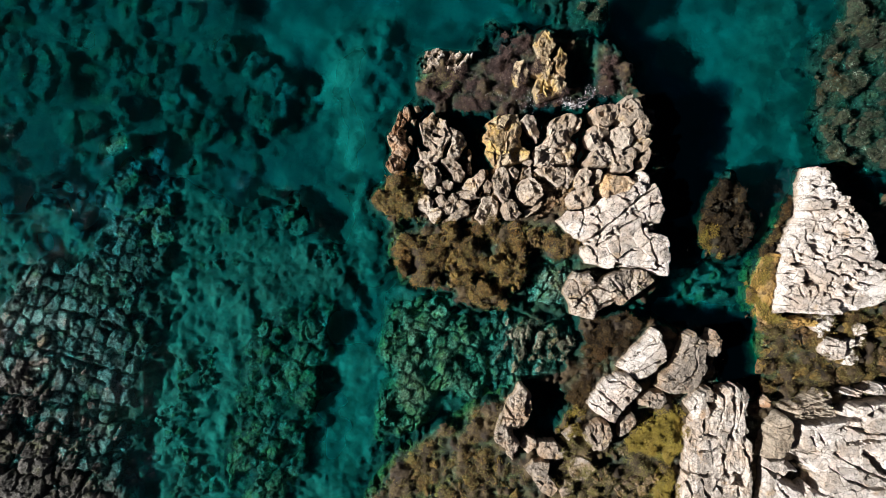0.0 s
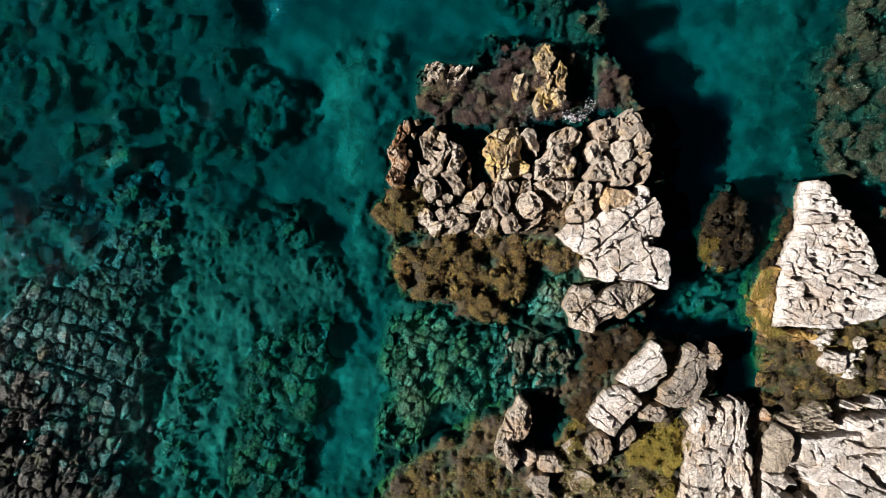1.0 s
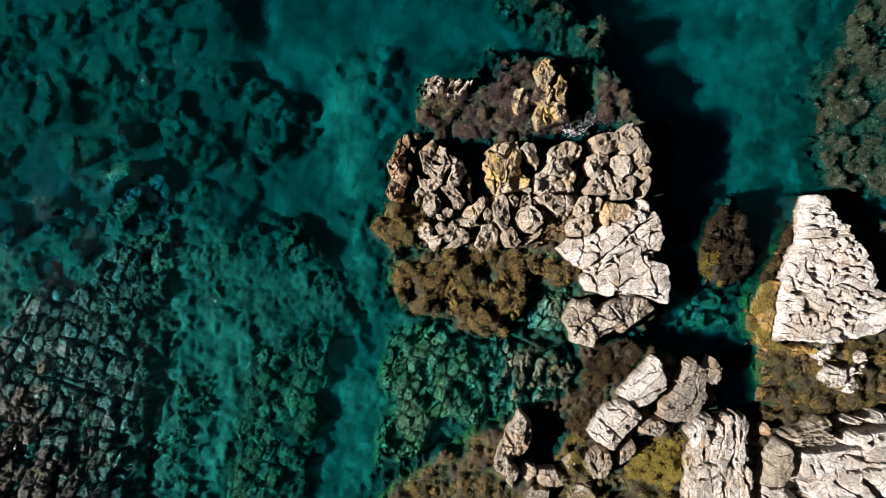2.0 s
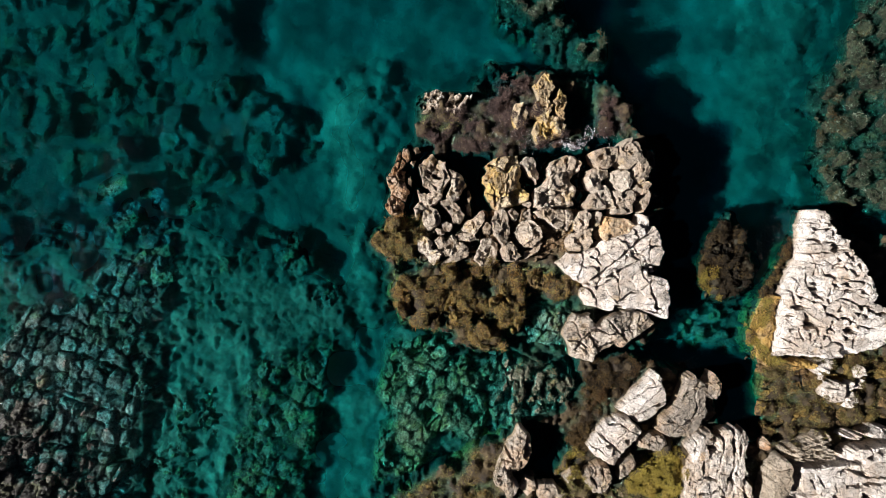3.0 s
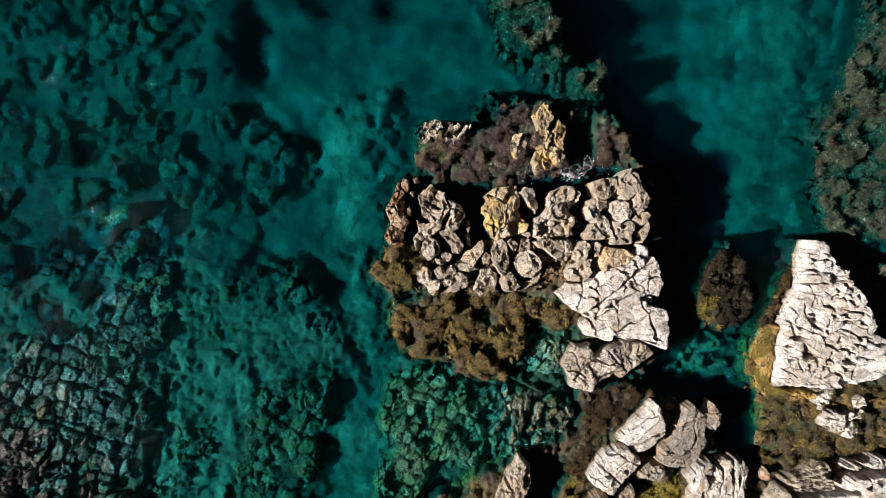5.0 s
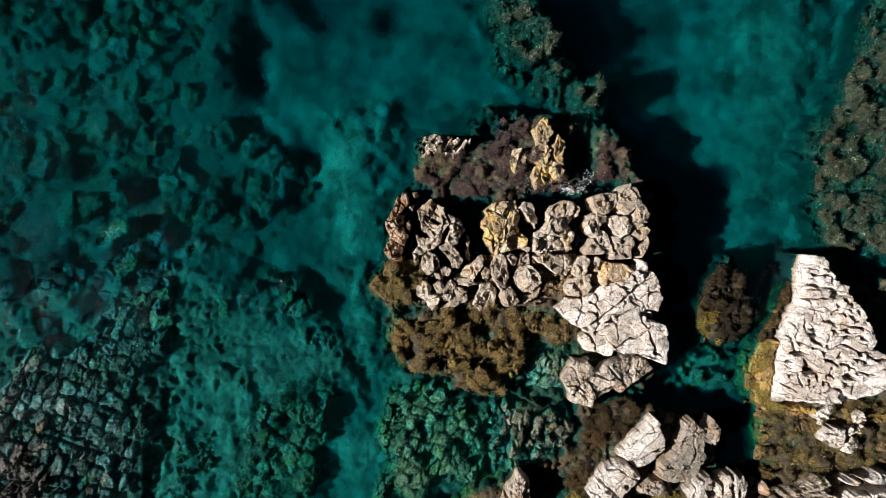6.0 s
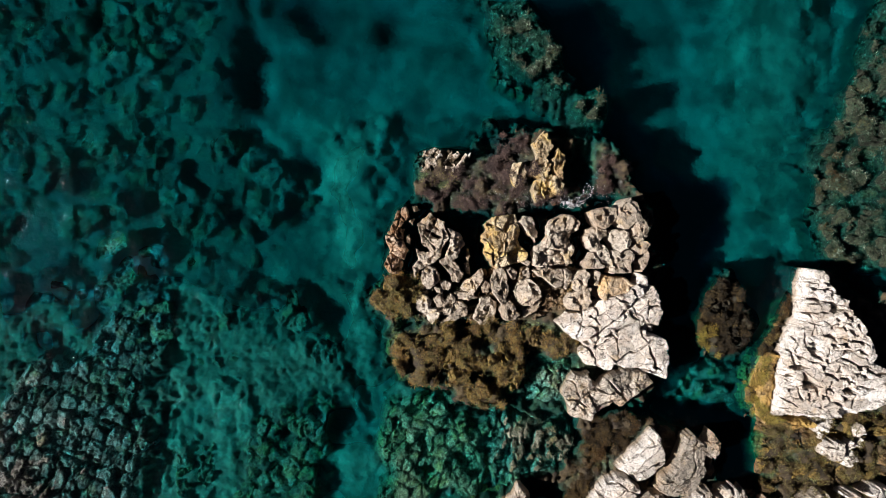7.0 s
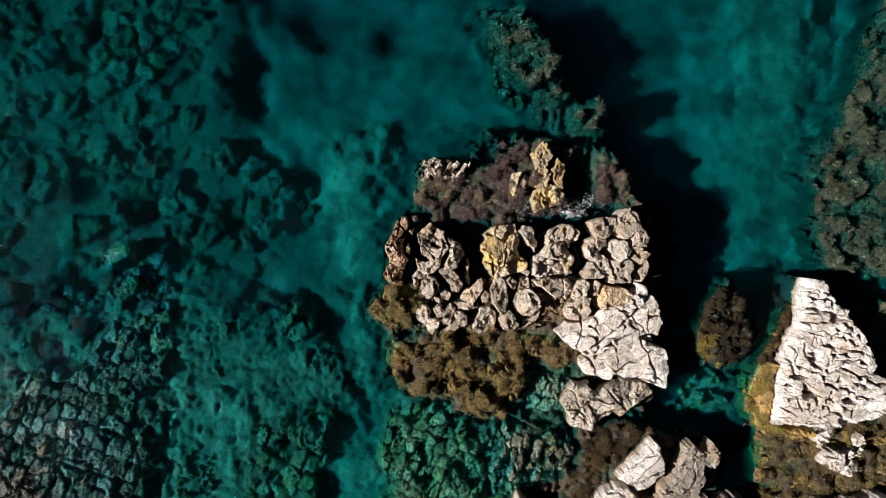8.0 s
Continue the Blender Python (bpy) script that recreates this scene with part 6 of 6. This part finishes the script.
reef([(-5.52, -5.36), (-5.46, -4.46), (-5.20, -3.44), (-4.82, -2.86), (-4.49, -3.18), (-4.62, -4.14), (-4.88, -5.10), (-5.20, -5.49)], -1.1, "smooth pale drowned hump in a channel", 1.6, 75, 2.2, uneven=0.05, gap=0.08, sink=0.15, base=-2.6, mat=M_SOFTREEF, drop=0.0, rim=0.5, spread=0.1, stray=0.4, worn=0.4, power=2.0, seed=5570)
RIDGE = [(2.61, 19.03), (3.76, 19.22), (4.38, 19.75), (4.94, 19.34), (5.46, 18.35), (6.24, 17.11), (6.86, 16.02), (7.33, 14.56), (6.40, 13.54), (5.46, 14.31), (3.97, 14.93), (3.14, 16.17), (2.51, 17.11)]
CLUMP = [(7.33, 13.85), (8.10, 14.06), (8.63, 14.37), (9.34, 13.75), (9.19, 12.76), (8.63, 11.77), (7.79, 12.29), (7.02, 13.23)]
reef(RIDGE, 0.2, "broken ridge of grey weedy rock just awash", 0.7, 60, 1.2, uneven=0.25, gap=0.2, base=-1.6, mat=M_ALGA, drop=0.22, rim=0.35, spread=0.0, power=2.0, stray=0.6, seed=5600)
reef(CLUMP, 0.2, "small clump of dark weedy rock awash", 0.6, 60, 1.2, uneven=0.25, gap=0.16, base=-1.6, mat=M_ALGA, rim=0.35, spread=0.0, power=2.0, stray=0.6, seed=5960)
reef([(2.40, 17.74), (3.83, 15.84), (6.36, 13.31), (6.83, 11.67), (5.25, 13.00), (3.19, 14.89)], -0.8, "drowned green rock plate beside a ridge", 0.9, 60, 1.2, uneven=0.2, gap=0.16, base=-2.0, drop=0.15, seed=6020)
reef([(20.24, 11.09), (21.99, 12.95), (22.67, 15.60), (23.08, 17.78), (25.41, 20.90), (30.39, 20.90), (30.39, 3.46), (24.42, 4.14), (20.74, 4.89), (20.18, 7.51)], 0.25, "weed-covered reef awash beside the shore", 0.9, 60, 1.2, uneven=0.3, gap=0.24, base=-2.0, mat=M_ALGA, seed=5660, rim=0.35, spread=0.15, drop=0.12, sink=0.7, rough=0.35, stray=0.9)
reef([(13.12, -2.04), (14.55, -0.93), (16.79, -0.93), (17.10, -3.16), (16.15, -3.64), (13.27, -2.84)], -1.1, "small drowned blocks in a clear teal gap", 0.7, 60, 1.2, uneven=0.2, gap=0.25, base=-2.0, drop=0.3, seed=5720)


# ---- weed ----
def weed(name, outline, mat, label, per_metre, low=0.035, high=0.125, top=0.9, flare=1.5, bare=-0.28, slim=0.12, lowest=None):
    """A carpet of small branching tufts, each rooted on the rock below it."""
    x0, x1 = min(p[0] for p in outline), max(p[0] for p in outline)
    y0, y1 = min(p[1] for p in outline), max(p[1] for p in outline)
    verts, faces = [], []
    for _ in range(int((x1 - x0) * (y1 - y0) * per_metre * 6.5)):
        x, y = rng.uniform(x0, x1), rng.uniform(y0, y1)
        thin = noise.noise(Vector((x * 1.1, y * 1.1, 4))) + 0.5 * noise.noise(Vector((x * 3, y * 3, 8)))
        if not is_inside(x + 0.6 * noise.noise(Vector((x * 1.3, y * 1.3, 1))), y + 0.6 * noise.noise(Vector((x * 1.3, y * 1.3, 6))), outline) or thin < bare or hollow_at(x, y):
            continue
        z = top_at(x, y) - 0.02
        if z > top or z < (lowest if lowest is not None else -2.2 if mat in (M_GREEN, M_OLIVE, M_HOAR) else -0.08):
            continue
        size = 0.75 * (low + (high - low) * rng.random() ** 1.8)
        size *= 1.0 + 0.6 * max(-0.6, min(0.8, thin))
        blades = 3
        turn = rng.uniform(0, 6.28)
        for k in range(blades):
            a = turn + k * 6.283 / blades + rng.uniform(-0.4, 0.4)
            dx, dy = math.cos(a), math.sin(a)
            reach, rise, wide = size * rng.uniform(0.8, 1.7) * flare, size * rng.uniform(0.1, 0.6), size * slim
            n0 = len(verts)
            verts += [(x, y, z - 0.02), (x + dx * reach * 0.55 + dy * wide, y + dy * reach * 0.55 - dx * wide, z + rise),
                      (x + dx * reach, y + dy * reach, z + rise * 0.7), (x + dx * reach * 0.55 - dy * wide, y + dy * reach * 0.55 + dx * wide, z + rise * 0.9)]
            faces.append((n0, n0 + 1, n0 + 2, n0 + 3))
    ob = new(name, mesh_of(name, verts, faces, mat))
    return tagged(ob, label, "seaweed", kind="stuff")


weed("seaweed", WEEDY, M_OLIVE, "carpet of olive weed on low boulders", 32, bare=-0.4, lowest=-0.3)
weed("seaweed", WEEDY, M_GOLD, "golden brown weed tufts on low boulders", 30, bare=-0.15)
weed("seaweed", WEEDY, M_BROWN, "rusty brown weed tufts on low boulders", 25, bare=-0.4)
weed("seaweed", WEEDY, M_PURPLE, "purple brown turf between low boulders", 14, bare=-0.2)
weed("seaweed", TURF, M_PURPLE, "purple brown weed turf round a rock pinnacle", 140)
weed("seaweed", HUMP, M_BLACK, "dark weed on a lone rock", 80, bare=-0.15)
weed("seaweed", [(13.98, 1.26), (14.84, 1.32), (15.15, -0.28), (14.75, -0.58), (14.04, 0.03)], M_MOSS, "bright golden weed on a lone rock", 110)
weed("seaweed", FLAT, M_OLIVE, "olive weed carpet on a wave-cut flat", 32, lowest=-0.3)
weed("seaweed", FLAT, M_BROWN, "brown weed among olive tufts on a flat", 18)
weed("seaweed", LEDGE, M_BROWN, "brown weed on a sloping ledge", 110)
# near-black carpet paints the slab's shade onto the top of the ledge
weed("seaweed", [(7.77, -3.74), (11.95, -3.44), (10.55, -4.92), (9.32, -6.16), (7.92, -4.92)], M_BLACK, "weed coloured near black for the shade beside a rock slab", 90)
weed("seaweed", [(6.69, -9.25), (6.22, -10.03), (7.61, -10.12), (7.77, -8.79), (6.99, -8.48)], M_MOSS, "bright golden weed under a slab", 110)
weed("seaweed", APRON, M_OLIVE, "olive weed among brown on an apron of rock", 40, bare=-0.1)
weed("seaweed", APRON, M_BROWN, "brown weed apron below a white peak", 55)
weed("seaweed", [(17.20, -0.43), (16.59, -1.20), (16.50, -3.04), (17.20, -4.02), (20.11, -4.11), (20.27, -3.71), (18.58, -3.83), (17.57, -3.19), (17.35, -1.81), (17.72, -0.43)], M_MOSS, "bright golden weed along the foot of a peak", 130, top=0.8)
weed("seaweed", [(18.95, 3.56), (19.19, 2.42), (18.12, 0.34), (17.42, -0.52), (16.99, -0.34), (18.43, 2.24)], M_BROWN, "brown weed skirt beside a white peak", 90)
weed("seaweed", MOSSY, M_MOSS, "bright ochre green weed in a hollow", 140, bare=-2)
weed("seaweed", COBBLE, M_OLIVE, "olive weed between broken slabs", 55)
weed("seaweed", RIDGE, M_HOAR, "grey green weed on a ridge awash", 75, 0.04, 0.12, flare=1.7, slim=0.11)
weed("seaweed", CLUMP, M_HOAR, "grey brown weed on a rock awash", 75, 0.04, 0.12, flare=1.7, slim=0.11)
weed("seaweed", [(20.24, 11.09), (21.99, 12.95), (22.67, 15.60), (23.08, 17.78), (25.41, 20.90), (28.53, 20.90), (28.53, 3.46), (24.42, 4.14), (20.74, 4.89), (20.18, 7.51)], M_HOAR, "grey green weed on a shore reef", 45, 0.04, 0.13, flare=1.9, slim=0.1)
weed("seaweed", [(20.12, 11.09), (21.52, 11.09), (21.99, 9.06), (21.21, 7.51), (20.74, 5.17), (20.12, 7.51)], M_BROWN, "rusty brown weed along a reef edge", 28)
weed("seaweed", [(2.75, -3.72), (7.22, -3.78), (7.62, -4.97), (7.22, -6.37), (5.50, -6.68), (3.00, -7.78), (2.62, -6.22)], M_HOAR, "sparse green weed on a ridged reef", 25)
weed("seaweed", [(-2.66, -3.29), (0.19, -2.81), (2.72, -3.70), (2.72, -6.61), (1.45, -8.19), (-0.76, -9.14), (-2.66, -10.40), (-3.60, -11.04), (-2.97, -7.87)], M_GREEN, "green weed on a shallow drowned reef", 38, 0.03, 0.1)
weed("seaweed", [(-11.49, -4.77), (-9.09, -3.33), (-7.17, -2.69), (-5.41, -3.33), (-5.89, -6.37), (-7.17, -9.89), (-8.45, -13.41), (-9.41, -16.61), (-12.61, -16.61), (-12.93, -12.13), (-12.29, -9.57)], M_OLIVE, "olive weed on a drowned reef", 20, 0.03, 0.1)
weed("seaweed", [(-25.35, -16.36), (-25.35, -3.75), (-22.82, -0.91), (-18.41, -0.28), (-16.84, -1.23), (-16.20, -3.75), (-15.95, -6.27), (-16.46, -9.74), (-17.31, -16.36)], M_GREEN, "sparse grey green weed on a jointed reef", 5, 0.03, 0.08)

weed("seaweed", [(16.92, -4.32), (17.72, -4.08), (18.21, -4.88), (17.97, -6.10), (17.29, -6.35), (16.86, -5.24)], M_OLIVE, "olive golden weed at the edge of an apron of rock", 70)
weed("seaweed", [(18.43, -4.63), (19.50, -4.51), (20.18, -5.06), (19.81, -5.86), (18.89, -5.79)], M_HOAR, "grey green weed in the middle of an apron of rock", 50)
weed("seaweed", [(-1.51, 3.97), (-1.11, 3.41), (-1.29, 2.80), (-1.91, 1.41), (-2.58, 1.26), (-2.89, 2.49), (-2.58, 3.78)], M_OLIVE, "olive weed below a limestone column", 60, bare=-0.6)
weed("seaweed", [(6.16, -9.17), (6.62, -8.40), (7.54, -9.32), (7.30, -9.72), (6.78, -9.84), (6.32, -10.09)], M_MOSS, "orange golden weed beside a grey block", 110, bare=-2)
weed("seaweed", [(-1.38, 9.77), (-0.60, 9.65), (0.63, 9.40), (1.55, 9.39), (1.09, 8.78), (-0.30, 8.72), (-1.22, 8.94)], M_OLIVE, "olive weed at the foot of a low pale rock", 60)

# ---- foam ----
def foam(spots, count, low, high, z, label, spread):
    """Wisps of white foam: short curled strands and flecks lying on wet rock and water."""
    verts, faces = [], []
    for _ in range(count):
        cx, cy = rng.choice(spots)
        x, y, wide = rng.gauss(cx, spread), rng.gauss(cy, spread * 0.6), rng.uniform(low, high)
        level = max(z, top_at(x, y) + 0.03) if z > 0.01 else 0.012
        turn, curl, n0 = rng.uniform(0, 6.28), rng.uniform(-0.9, 0.9), len(verts)
        bends = rng.randint(2, 5)
        for k in range(bends + 1):
            w = wide * (0.25 + math.sin(math.pi * k / bends)) * rng.uniform(0.6, 1.3)
            dx, dy = math.cos(turn), math.sin(turn)
            verts += [(x - dy * w, y + dx * w, level), (x, y, level + w * 0.6), (x + dy * w, y - dx * w, level)]
            x, y, turn = x + dx * wide * 2.2, y + dy * wide * 2.2, turn + curl
        for k in range(bends):
            a = n0 + 3 * k
            faces += [(a, a + 1, a + 4, a + 3), (a + 1, a + 2, a + 5, a + 4)]
    n = Nodes("foam")
    n.put(n.mix(n.noise(20, 3), (0.40, 0.41, 0.45), (0.70, 0.70, 0.75)), n.bsdf.inputs["Base Color"])
    ob = new("sea_foam", mesh_of("sea_foam", verts, faces, n.mat))
    return tagged(ob, label, "foam", kind="stuff")


foam([(6.69, 8.14), (7.06, 8.02), (7.37, 7.89), (7.61, 8.08), (6.93, 7.77), (7.92, 8.54), (8.17, 8.76)], 170, 0.006, 0.013, 0.05, "white foam of a small wave breaking on rock", 0.2)
foam([(4.52, 8.54), (4.98, 8.23), (5.39, 8.08), (4.21, 8.14), (4.77, 7.77), (3.74, 8.08), (5.82, 8.33), (8.54, 8.70), (9.01, 8.33), (3.28, 8.70), (2.66, 8.39)], 260, 0.003, 0.006, 0.05, "thin streaks of white foam among purple weed", 0.4)
foam([(6.78, 8.02), (7.06, 7.95), (7.24, 7.83)], 70, 0.008, 0.018, 0.05, "bright cap of foam where a wave breaks", 0.13)

# ---- water ----
wxs, wys = axis_steps(-25.0, 26.0, 0.2, 700.0), axis_steps(-15.0, 21.0, 0.2, 700.0)
below = np.pad(np.maximum(-RELIEF, 0.0), 1, mode="edge")
deepest = np.max([below[a:a + RELIEF.shape[0], b:b + RELIEF.shape[1]] for a in range(3) for b in range(3)], axis=0)
around = np.pad(deepest, 2, mode="edge")
deepest = np.mean([around[a:a + RELIEF.shape[0], b:b + RELIEF.shape[1]] for a in range(5) for b in range(5)], axis=0)
depth = np.full((len(wys), len(wxs)), 2.9)
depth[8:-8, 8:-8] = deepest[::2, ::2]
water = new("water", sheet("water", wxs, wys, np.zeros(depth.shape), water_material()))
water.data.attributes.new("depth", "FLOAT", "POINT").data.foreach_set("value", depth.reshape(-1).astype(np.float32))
water.visible_shadow = False
tagged(water, "clear calm teal sea water over rocks and sand", "sea water", kind="structure")
